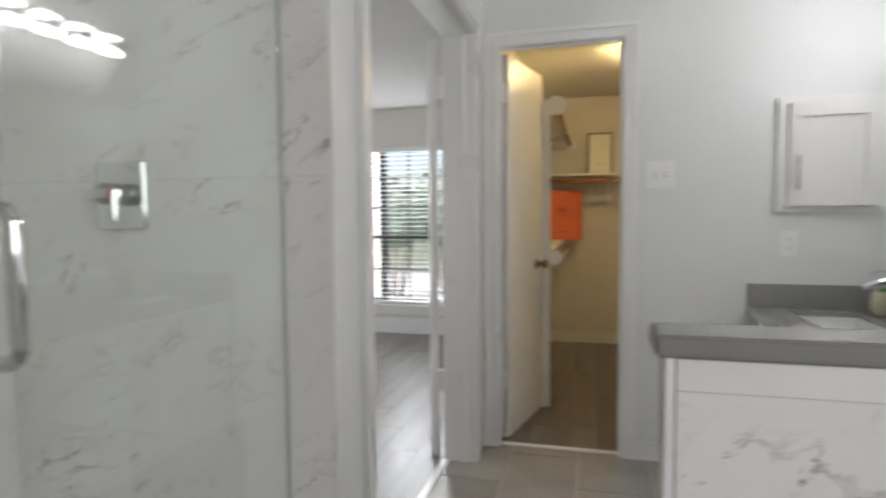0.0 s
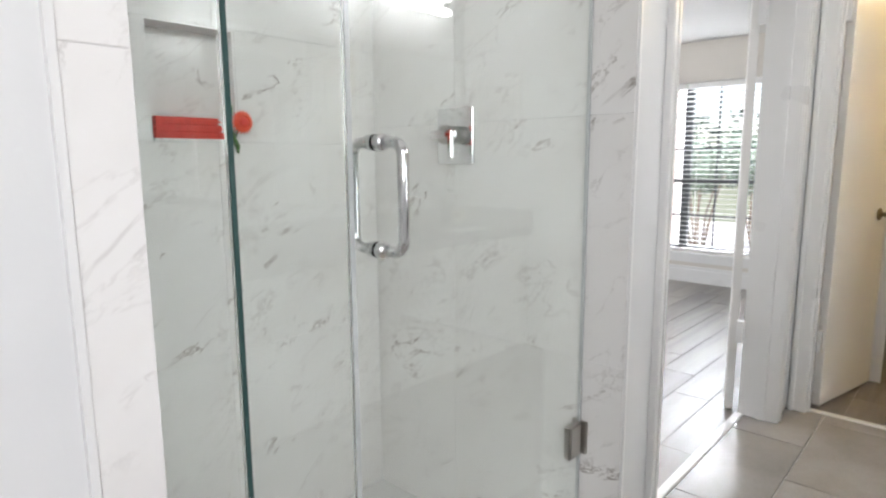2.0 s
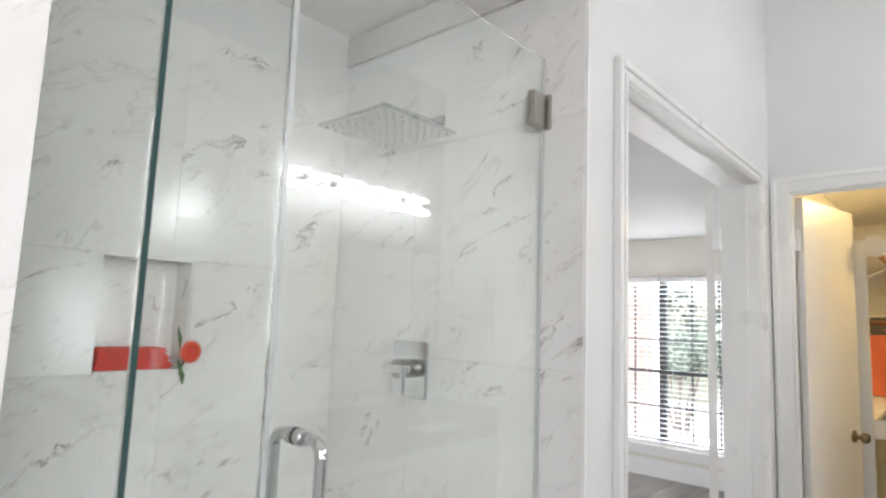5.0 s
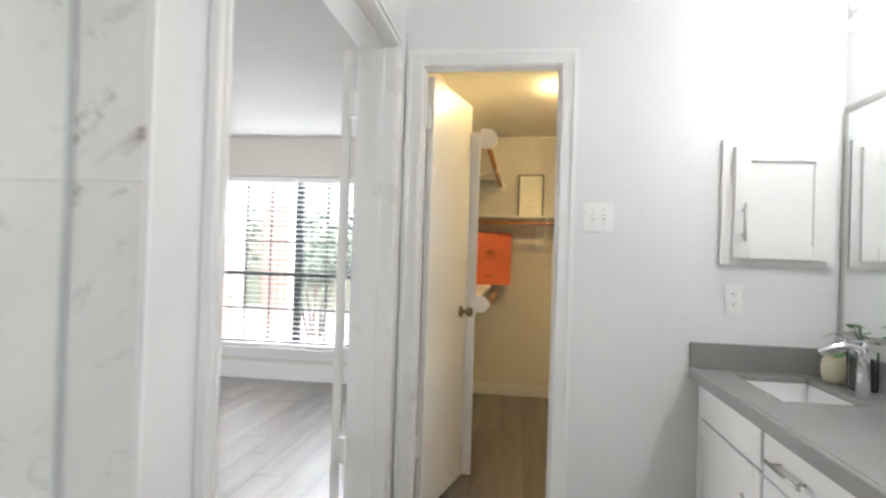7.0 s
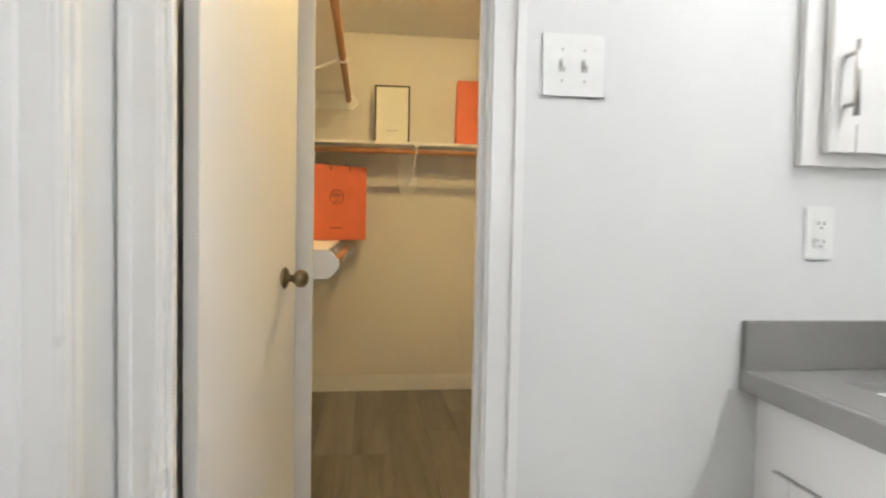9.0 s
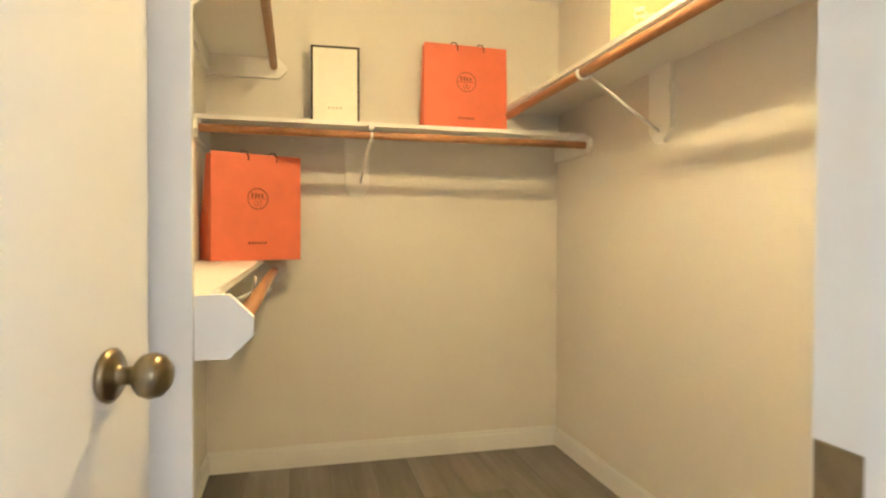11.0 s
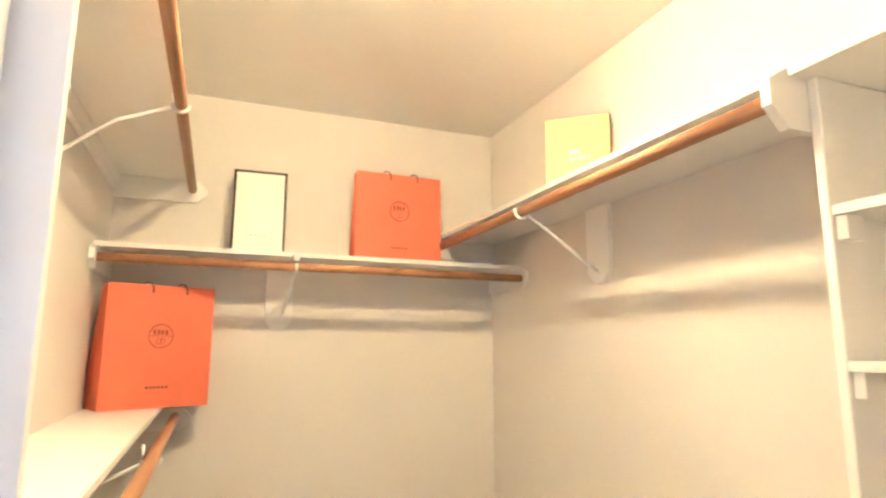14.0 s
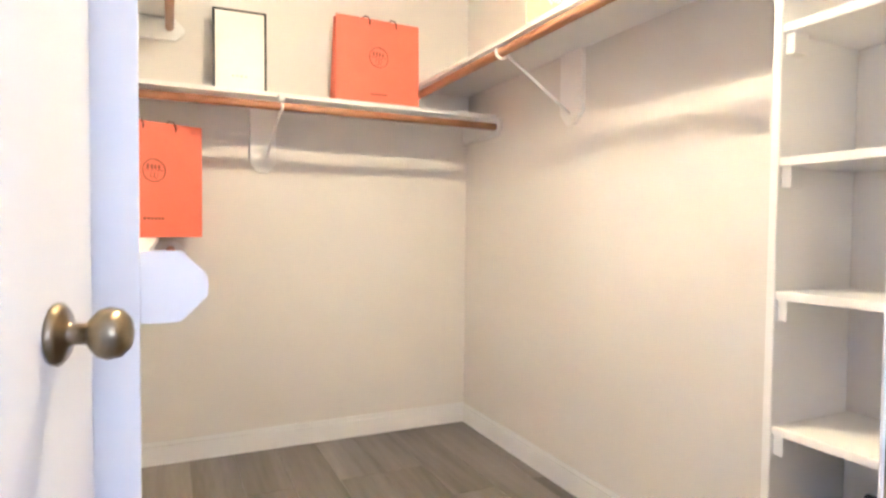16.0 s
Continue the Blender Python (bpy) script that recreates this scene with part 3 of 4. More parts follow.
part("petals", fl, M_PETAL, flower)
part("centre", lathe(bmesh.new(), [(0.003, 0), (0.014, 0.0), (0.014, 0.012), (0.008, 0.017), (0.002, 0.018)], (-0.598, 1.052, 1.288), "x", 16), M_RED, flower, "dark red flower centre")
part("stem", tube(bmesh.new(), [(-0.602, 1.052, 1.288), (-0.62, 1.046, 1.253), (-0.625, 1.04, 1.238), (-0.612, 1.045, 1.208)], 0.0028, 8), M_STEM, flower)
lv = bmesh.new()
for y, z, s in ((1.03, 1.323, 0.03), (1.045, 1.228, 0.024), (1.035, 1.253, 0.02)):
    tube(lv, [(-0.608, y, z - s), (-0.604, y - 0.004, z), (-0.607, y - 0.01, z + s)], [0.001, 0.006, 0.0008], 6)
part("leaves", lv, M_LEAF, flower)

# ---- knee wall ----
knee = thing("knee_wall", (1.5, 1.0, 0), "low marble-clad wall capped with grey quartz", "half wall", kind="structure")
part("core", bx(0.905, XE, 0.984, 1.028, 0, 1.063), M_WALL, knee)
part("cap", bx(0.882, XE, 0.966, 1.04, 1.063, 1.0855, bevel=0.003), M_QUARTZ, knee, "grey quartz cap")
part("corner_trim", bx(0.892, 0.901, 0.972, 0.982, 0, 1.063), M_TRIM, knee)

# ---- vanity ----
CTZ = 0.771
top = thing("vanity_counter", (1.77, 2.4, CTZ), "grey quartz vanity countertop with backsplash and sink cut-out", "countertop")
SX0, SX1, S0, S1 = 1.645, 1.905, 2.775, 3.2
part("slab", ring_plate(bmesh.new(), "z", (1.527, XE, 1.045, YN), (SX0, SX1, S0, S1), CTZ - 0.02, CTZ), M_QUARTZ, top)
part("front_edge", bx(1.505, 1.5265, 1.045, YN, CTZ - 0.045, CTZ, bevel=0.002), M_QUARTZ, top)
part("side_splash", bx(1.506, XE - 0.02, YN - 0.02, YN, CTZ, 0.874, bevel=0.002), M_QUARTZ, top)
part("back_splash", bx(XE - 0.02, XE, 1.045, YN, CTZ, 0.874, bevel=0.002), M_QUARTZ, top)
sink = thing("undermount_sink", (1.725, 2.9, CTZ - 0.16), "white rectangular undermount porcelain sink", "sink")
sb = bmesh.new()
hi = [(SX0 - 0.008, S0 - 0.008), (SX1 + 0.008, S0 - 0.008), (SX1 + 0.008, S1 + 0.008), (SX0 - 0.008, S1 + 0.008)]
cx, cy = (SX0 + SX1) / 2, (S0 + S1) / 2
levels = [(1.0, CTZ - 0.021), (0.985, CTZ - 0.06), (0.93, CTZ - 0.14), (0.84, CTZ - 0.165), (0.2, CTZ - 0.172)]
rings = []
for f, z in levels:
    rings.append([sb.verts.new((cx + (x - cx) * f, cy + (y - cy) * f, z)) for x, y in hi])
for r0, r1 in zip(rings, rings[1:]):
    for k in range(4):
        sb.faces.new((r0[k], r0[(k + 1) % 4], r1[(k + 1) % 4], r1[k]))
sb.faces.new(rings[-1])
basin = part("basin", sb, M_SINK, sink)
sol = basin.modifiers.new("thickness", "SOLIDIFY")
sol.thickness, sol.offset = 0.008, 1
part("drain", lathe(bmesh.new(), [(0.004, 0), (0.021, 0), (0.021, 0.003), (0.01, 0.004)], (cx, cy, CTZ - 0.171)), M_CHROME, sink, "chrome sink drain")


def bar_pull(parent, p0, p1, out):
    """A slim bar handle with two posts; out is the way off the face."""
    p0, p1, out = Vector(p0), Vector(p1), Vector(out)
    d = p1 - p0
    bm = tube(bmesh.new(), [p0 + out * 0.03, p1 + out * 0.03], 0.0058)
    for f in (0.16, 0.84):
        tube(bm, [p0 + d * f, p0 + d * f + out * 0.03], 0.0046, 10)
    return part("handle", bm, M_NICKEL, parent, "brushed nickel bar handle")


def shaker(parent, name, x, y0, y1, z0, z1, rail=0.055):
    """A framed front on a face looking to -x, with recessed panel."""
    rail = min(rail, (z1 - z0) * 0.3)
    d = part(name, bx(x - 0.009, x, y0 + rail, y1 - rail, z0 + rail, z1 - rail), M_CAB, parent)
    for row in ((y0, y0 + rail, z0, z1), (y1 - rail, y1, z0, z1), (y0 + rail, y1 - rail, z0, z0 + rail), (y0 + rail, y1 - rail, z1 - rail, z1)):
        part("rail", bx(x - 0.019, x, *row, bevel=0.002), M_CAB, d)
    return d


def slab_front(parent, x, y0, y1, z0, z1):
    return part("drawer_front", bx(x - 0.019, x, y0, y1, z0, z1, bevel=0.003), M_CAB, parent)


CX = 1.546
zb = CTZ - 0.046
cab = thing("sink_cabinet", (1.79, 2.95, 0), "white painted sink base cabinet with framed door", "cabinet", "vanity cabinets")
part("side_panel", bx(CX, XE - 0.005, 2.625, 2.644, 0.09, zb - 0.025), M_CAB, cab)
part("side_panel", bx(CX, XE - 0.005, 3.241, YN - 0.003, 0.09, zb - 0.001), M_CAB, cab)
part("bottom_panel", bx(CX + 0.021, XE - 0.005, 2.645, 3.24, 0.09, 0.11), M_CAB, cab)
part("face_frame", bx(CX, CX + 0.02, 2.645, 3.24, 0.09, zb), M_CAB, cab)
part("toe_kick", bx(1.575, 1.595, 2.625, YN - 0.003, 0.0, 0.089), M_CAB, cab)
slab_front(cab, CX, 2.633, 3.25, 0.592, 0.72)
dd = shaker(cab, "door", CX, 2.633, 3.25, 0.1, 0.585)
bar_pull(dd, (CX - 0.019, 2.69, 0.35), (CX - 0.019, 2.69, 0.5), (-1, 0, 0))
dc = thing("drawer_cabinet", (1.79, 2.3, 0), "white painted drawer cabinet with bar handles", "cabinet", "vanity cabinets")
part("body", bx(CX, XE - 0.005, 2.06, 2.62, 0.09, zb), M_CAB, dc)
part("toe_kick", bx(1.575, 1.595, 2.06, 2.62, 0.0, 0.089), M_CAB, dc)
for z0, z1 in ((0.588, 0.72), (0.43, 0.583), (0.265, 0.418), (0.1, 0.253)):
    f = slab_front(dc, CX, 2.075, 2.613, z0, z1)
    bar_pull(f, (CX - 0.019, 2.32, (z0 + z1) / 2), (CX - 0.019, 2.53, (z0 + z1) / 2), (-1, 0, 0))
c2 = thing("sink_cabinet", (1.79, 1.55, 0), "white painted vanity cabinet beside the low wall", "cabinet", "vanity cabinets")
part("body", bx(CX, XE - 0.005, 1.047, 2.055, 0.09, zb), M_CAB, c2)
part("toe_kick", bx(1.575, 1.595, 1.047, 2.055, 0.0, 0.089), M_CAB, c2)
slab_front(c2, CX, 1.055, 2.05, 0.592, 0.72)
dd = shaker(c2, "door", CX, 1.055, 2.05, 0.1, 0.585)
bar_pull(dd, (CX - 0.019, 1.98, 0.36), (CX - 0.019, 1.98, 0.505), (-1, 0, 0))

mirror = thing("wall_mirror", (XE, 2.4, 0.94), "wide silver-edged vanity mirror on the wall", "mirror")
part("glass", bx(XE - 0.007, XE - 0.001, 1.46, 3.295, 0.955, 1.82), M_MIRROR, mirror)
part("frame", boxes((XE - 0.016, XE - 0.001, 1.435, 1.46, 0.935, 1.84), (XE - 0.012, XE - 0.001, 3.295, 3.306, 0.935, 1.84), (XE - 0.016, XE - 0.001, 1.46, 3.295, 0.935, 0.955), (XE - 0.016, XE - 0.001, 1.46, 3.295, 1.82, 1.84)), M_NICKEL, mirror, "slim nickel frame")

light = thing("vanity_light", (XE, 2.54, 2.11), "lit chrome vanity bar with six bright crystal shades", "wall lamp")
part("backplate", bx(XE - 0.03, XE - 0.001, 1.99, 3.09, 2.085, 2.14, bevel=0.004), M_CHROME, light)
for k in range(6):
    y = 2.085 + k * 0.182
    sh = part("shade", boxes((XE - 0.135, XE - 0.055, y - 0.06, y + 0.064, 2.06, 2.088, 0.006), (XE - 0.135, XE - 0.055, y - 0.07, y + 0.048, 2.132, 2.158, 0.006)), M_GLOW, light, "glowing clear crystal block")
    part("holder", boxes((XE - 0.055, XE - 0.03, y - 0.02, y + 0.02, 2.09, 2.135), (XE - 0.135, XE - 0.055, y - 0.02, y + 0.02, 2.0885, 2.1315)), M_CHROME, sh)

# medicine cabinet, switch, outlet on the north wall
mc = thing("medicine_cabinet", (1.8, YN, 1.18), "white recessed medicine cabinet with framed door", "cabinet")
fx0, fx1, fz0, fz1 = 1.612, 2.045, 1.2, 1.711
part("frame", ring_plate(bmesh.new(), "y", (fx0, fx1, fz0, fz1), (fx0 + 0.055, fx1 - 0.055, fz0 + 0.05, fz1 - 0.05), YN - 0.02, YN), M_CAB, mc)
dx0, dx1, dz0, dz1, r = 1.654, 2.014, 1.226, 1.68, 0.06
mdoor = part("door", bx(dx0 + r, dx1 - r, YN - 0.031, YN - 0.021, dz0 + r, dz1 - r), M_CAB, mc)
for x0, x1, z0, z1 in ((dx0, dx0 + r, dz0, dz1), (dx1 - r, dx1, dz0, dz1), (dx0 + r, dx1 - r, dz0, dz0 + r), (dx0 + r, dx1 - r, dz1 - r, dz1)):
    part("rail", bx(x0, x1, YN - 0.042, YN - 0.021, z0, z1, bevel=0.002), M_CAB, mdoor)
bar_pull(mdoor, (1.686, YN - 0.042, 1.296), (1.686, YN - 0.042, 1.446), (0, -1, 0))

sw = thing("light_switch", (1.12, YN, 1.38), "white double toggle light switch plate", "light switch")
part("plate", bx(1.058, 1.186, YN - 0.006, YN, 1.319, 1.444, bevel=0.003), M_PLASTIC, sw)
for x in (1.099, 1.145):
    tg = bx(x - 0.005, x + 0.005, YN - 0.02, YN - 0.004, 1.376, 1.39, bevel=0.002)
    part("toggle", tg, M_PLASTIC, sw)
    part("toggle_slot", bx(x - 0.0065, x + 0.0065, YN - 0.0066, YN - 0.005, 1.369, 1.394), M_GROUT, sw)
    for z in (1.351, 1.412):
        part("screw", tube(bmesh.new(), [(x, YN - 0.0075, z), (x, YN - 0.005, z)], 0.0028, 10), M_NICKEL, sw)
ol = thing("wall_outlet", (1.662, YN, 1.048), "white duplex wall outlet", "outlet")
part("plate", bx(1.638, 1.708, YN - 0.006, YN, 1.002, 1.117, bevel=0.003), M_PLASTIC, ol)
for z in (1.079, 1.041):
    fc = part("socket", bx(1.656, 1.69, YN - 0.009, YN - 0.005, z - 0.0145, z + 0.0145, bevel=0.003), M_PLASTIC, ol)
    part("slots", boxes((1.665, 1.667, YN - 0.0096, YN - 0.008, z - 0.002, z + 0.007), (1.679, 1.681, YN - 0.0096, YN - 0.008, z - 0.002, z + 0.007), (1.671, 1.675, YN - 0.0096, YN - 0.008, z - 0.01, z - 0.006)), M_DARK, fc)

# things on the counter
jar = thing("ceramic_jar", (1.985, 3.16, CTZ), "round cream textured jar with a draped grey ribbon top", "jar")
part("body", lathe(bmesh.new(), [(0.028, 0), (0.038, 0.004), (0.045, 0.028), (0.047, 0.055), (0.043, 0.085), (0.034, 0.1), (0.027, 0.104), (0.025, 0.102), (0.01, 0.1)], (1.985, 3.16, CTZ)), M_CREAM, jar)
rb = bmesh.new()
tube(rb, [(1.935, 3.125, CTZ + 0.115), (1.955, 3.14, CTZ + 0.128), (1.985, 3.16, CTZ + 0.122), (2.01, 3.175, CTZ + 0.112)], [0.008, 0.016, 0.018, 0.009], 8)
part("ribbon", rb, plain("grey_gauze", (0.62, 0.62, 0.64), 0.8), jar, "pale grey gauze bow")
pv = thing("glass_vase", (2.01, 3.03, CTZ), "square glass vase with dark base and trailing green leaves", "vase")
gv = part("vase_glass", boxes((1.975, 2.045, 2.995, 3.065, CTZ, CTZ + 0.012, 0.002), (1.975, 1.981, 2.995, 3.065, CTZ + 0.012, CTZ + 0.14), (2.039, 2.045, 2.995, 3.065, CTZ + 0.012, CTZ + 0.14), (1.981, 2.039, 2.995, 3.001, CTZ + 0.012, CTZ + 0.14), (1.981, 2.039, 3.059, 3.065, CTZ + 0.012, CTZ + 0.14)), glass("clear_vase_glass"), pv)
gv.visible_shadow = False
part("filling", bx(1.982, 2.038, 3.002, 3.058, CTZ + 0.0125, CTZ + 0.11, bevel=0.004), M_VASE, pv)
rng = random.Random(5)
lf, st = bmesh.new(), bmesh.new()
for k in range(16):
    a = rng.uniform(0, 6.28)
    rr, hh = rng.uniform(0.03, 0.1), rng.uniform(0.09, 0.19)
    base = Vector((2.01, 3.03, CTZ + 0.1))
    tip = base + Vector((math.cos(a) * rr * 0.7 - 0.02, math.sin(a) * rr, hh - 0.06))
    if tip.x > 2.05:
        tip.x = 2.05
    tube(st, [base, (base + tip) / 2 + Vector((0, 0, 0.03)), tip], 0.0016, 6)
    side = Vector((-math.sin(a), math.cos(a), rng.uniform(-0.3, 0.3))).normalized()
    fwd = Vector((math.cos(a), math.sin(a), rng.uniform(-0.6, 0.2))).normalized()
    L, W = rng.uniform(0.03, 0.05), rng.uniform(0.012, 0.019)
    mid = lf.verts.new(tip + fwd * L * 0.5 + Vector((0, 0, 0.004)))
    rim = [lf.verts.new(tip + fwd * L * u + side * W * w) for u, w in ((0, 0), (0.25, 0.85), (0.55, 1), (0.85, 0.5), (1, 0), (0.85, -0.5), (0.55, -1), (0.25, -0.85))]
    for i in range(8):
        lf.faces.new((mid, rim[i], rim[(i + 1) % 8]))
part("stems", st, M_STEM, pv)
lo = part("leaves", lf, M_LEAF, pv, "glossy green pothos leaves")
lo.modifiers.new("thickness", "SOLIDIFY").thickness = 0.0008
fa = thing("faucet", (1.95, 2.92, CTZ), "chrome single-lever sink faucet", "faucet")
part("spout", tube(bmesh.new(), [(1.955, 2.92, CTZ), (1.955, 2.92, CTZ + 0.13), (1.945, 2.92, CTZ + 0.16), (1.91, 2.92, CTZ + 0.172), (1.85, 2.92, CTZ + 0.158), (1.815, 2.92, CTZ + 0.14)], [0.022, 0.018, 0.016, 0.014, 0.012, 0.011], 16), M_CHROME, fa)
part("lever", bx(1.9, 1.985, 2.905, 2.935, CTZ + 0.182, CTZ + 0.19, bevel=0.003), M_CHROME, fa)
part("lever_post", tube(bmesh.new(), [(1.955, 2.92, CTZ + 0.15), (1.955, 2.92, CTZ + 0.184)], 0.014), M_CHROME, fa)

# ---- closet ----
dome = thing("closet_ceiling_light", (1.09, 4.42, H_LOW), "small round warm ceiling light", "ceiling lamp")
part("base", lathe(bmesh.new(), [(0.01, 0), (0.085, 0), (0.085, -0.015), (0.078, -0.0195), (0.03, -0.0195)], (1.09, 4.42, H_LOW)), M_PLASTIC, dome)
part("diffuser", lathe(bmesh.new(), [(0.02, -0.02), (0.056, -0.02), (0.063, -0.03), (0.06, -0.045), (0.042, -0.058), (0.004, -0.064)], (1.09, 4.42, H_LOW)), M_WARM, dome, "glowing warm diffuser")


def octagon(u0, u1, v0, v1, c):
    """Outline of a plate with cut corners."""
    return [(u0, v0), (u1 - c, v0), (u1, v0 + c), (u1, v1 - c), (u1 - c, v1), (u0, v1)]


def rod_part(parent, a, b, r=0.0165):
    return part("hanging_rod", tube(bmesh.new(), [a, b], r, 18), M_ROD, parent, "brown stained wooden hanging rod")


left_unit = tagged(part("end_panel", bx(LEFT, 0.56, 4.005, 4.024, 0, 1.885, bevel=0.001), M_SHELF), "tall white end panel carrying two closet shelves", "panel")
for nm, z, lab in (("lower", 0.965, "lower white closet shelf with brown hanging rod"), ("upper", 1.885, "upper white closet shelf with brown hanging rod")):
    s = thing("closet_shelf", (0.43, 5.0, z), lab, "shelf", "closet shelves")
    part("board", bx(LEFT, 0.556 if z < 1 else 0.588, 4.025, BACK - 0.02, z - 0.018, z, bevel=0.0015), M_SHELF, s)
    zr = z - 0.055
    rod_part(s, (0.6, 4.045, zr), (0.6, BACK - 0.02, zr))
    z0, z1 = (z - 0.075, z + 0.015) if z < 1 else (z - 0.085, z + 0.025)
    part("end_bracket", prism(bmesh.new(), octagon(0.5605, 0.638 if z < 1 else 0.65, z0, z1, 0.032), "y", 4.022, 4.041), M_SHELF, s, "white cut-corner rod bracket")
    part("wall_bracket", prism(bmesh.new(), octagon(LEFT, 0.658, z - 0.108, z - 0.019, 0.036), "y", BACK - 0.019, BACK), M_SHELF, s, "white cut-corner wall bracket")
    part("cleat", bx(LEFT, LEFT + 0.018, 4.03, BACK - 0.02, z - 0.085, z - 0.019), M_SHELF, s)
    hk = tube(bmesh.new(), [(LEFT + 0.02, 4.98, z - 0.22), (0.45, 4.98, z - 0.12), (0.575, 4.98, zr - 0.012)], 0.005, 8)
    tube(hk, [(0.6 + 0.021 * math.cos(a), 4.98, zr + 0.021 * math.sin(a)) for a in [math.pi + math.pi * k / 8 for k in range(9)]], 0.005, 8)
    tube(hk, [(0.579, 4.98, zr), (0.579, 4.98, z - 0.019)], 0.004, 8)
    part("rod_hook", hk, M_PLASTIC, s, "white metal rod hook")

bs = thing("closet_shelf", (1.15, 5.8, 1.545), "white back-wall closet shelf with brown hanging rod", "shelf", "closet shelves")
ZB = 1.547
part("board", bx(LEFT, RIGHT, 5.635, BACK, ZB - 0.018, ZB, bevel=0.0015), M_SHELF, bs)
rod_part(bs, (LEFT + 0.02, 5.607, ZB - 0.06), (RIGHT - 0.02, 5.607, ZB - 0.06))
for x0, x1 in ((LEFT, LEFT + 0.019), (RIGHT - 0.019, RIGHT)):
    part("end_bracket", prism(bmesh.new(), [(BACK, ZB - 0.1), (BACK, ZB - 0.019), (5.6, ZB - 0.019), (5.57, ZB - 0.035), (5.57, ZB - 0.07), (5.6, ZB - 0.1)], "x", x0, x1), M_SHELF, bs, "white cut-corner rod bracket")
part("wall_bracket", prism(bmesh.new(), [(0.918, ZB - 0.019), (1.03, ZB - 0.019), (1.03, 1.29), (0.995, 1.25), (0.953, 1.25), (0.918, 1.29)], "y", BACK - 0.019, BACK), M_SHELF, bs, "white cut-corner wall plate")
hk = tube(bmesh.new(), [(0.99, BACK - 0.02, 1.32), (1.0, 5.628, ZB - 0.07)], 0.006, 8)
tube(hk, [(1.0, 5.607 - 0.022 * math.cos(a), ZB - 0.06 + 0.022 * math.sin(a)) for a in [math.pi + math.pi * 1.15 * k / 8 for k in range(9)]], 0.006, 8)
box(hk, 0.988, 1.012, 5.59, 5.634, ZB - 0.04, ZB - 0.012, 0.003)
part("rod_hook", hk, M_PLASTIC, bs, "white metal rod hook")

rs = thing("closet_shelf", (1.85, 4.8, 1.7), "high white side-wall closet shelf with brown hanging rod", "shelf", "closet shelves")
ZR, RX = 1.705, 1.69
part("board", bx(RX, RIGHT, YC + 0.013, BACK, ZR - 0.018, ZR, bevel=0.0015), M_SHELF, rs)
rod_part(rs, (RX - 0.018, 4.065, ZR - 0.063), (RX - 0.018, BACK - 0.02, ZR - 0.063), 0.0175)
part("end_bracket", prism(bmesh.new(), [(1.9, ZR - 0.1), (1.9, ZR - 0.019), (1.685, ZR - 0.004), (1.64, ZR - 0.03), (1.64, ZR - 0.08), (1.68, ZR - 0.122), (1.735, ZR - 0.122)], "y", 4.044, 4.064), M_SHELF, rs, "white cut-corner rod bracket")
part("far_bracket", prism(bmesh.new(), [(RIGHT, ZR - 0.105), (RIGHT, ZR - 0.019), (1.67, ZR - 0.019), (1.64, ZR - 0.04), (1.64, ZR - 0.08), (1.67, ZR - 0.105)], "y", BACK - 0.019, BACK), M_SHELF, rs)
part("wall_bracket", prism(bmesh.new(), [(4.98, ZR - 0.019), (5.108, ZR - 0.019), (5.108, 1.455), (5.065, 1.41), (5.023, 1.41), (4.98, 1.455)], "x", RIGHT - 0.019, RIGHT), M_SHELF, rs, "white cut-corner wall plate")
hk = tube(bmesh.new(), [(RIGHT - 0.02, 5.045, 1.452), (RX + 0.003, 5.045, ZR - 0.07)], 0.006, 8)
tube(hk, [(RX - 0.018 - 0.023 * math.cos(a), 5.045, ZR - 0.063 + 0.023 * math.sin(a)) for a in [math.pi + math.pi * 1.15 * k / 8 for k in range(9)]], 0.006, 8)
part("rod_hook", hk, M_PLASTIC, rs, "white metal rod hook")

tw = thing("shelf_tower", (1.86, 3.75, 0), "white open shelf tower built under the high shelf", "shelving")
part("side_panel", bx(1.735, RIGHT - 0.001, 4.023, 4.042, 0, ZR - 0.019, bevel=0.0015), M_SHELF, tw)
for z in (1.438, 1.165, 0.888, 0.605, 0.3):
    b = part("shelf", bx(1.737, RIGHT - 0.001, YC + 0.013, 4.0225, z - 0.018, z, bevel=0.0015), M_SHELF, tw)
    part("cleat", bx(1.745, 1.79, 4.002, 4.0225, z - 0.062, z - 0.0185, bevel=0.001), M_SHELF, b)

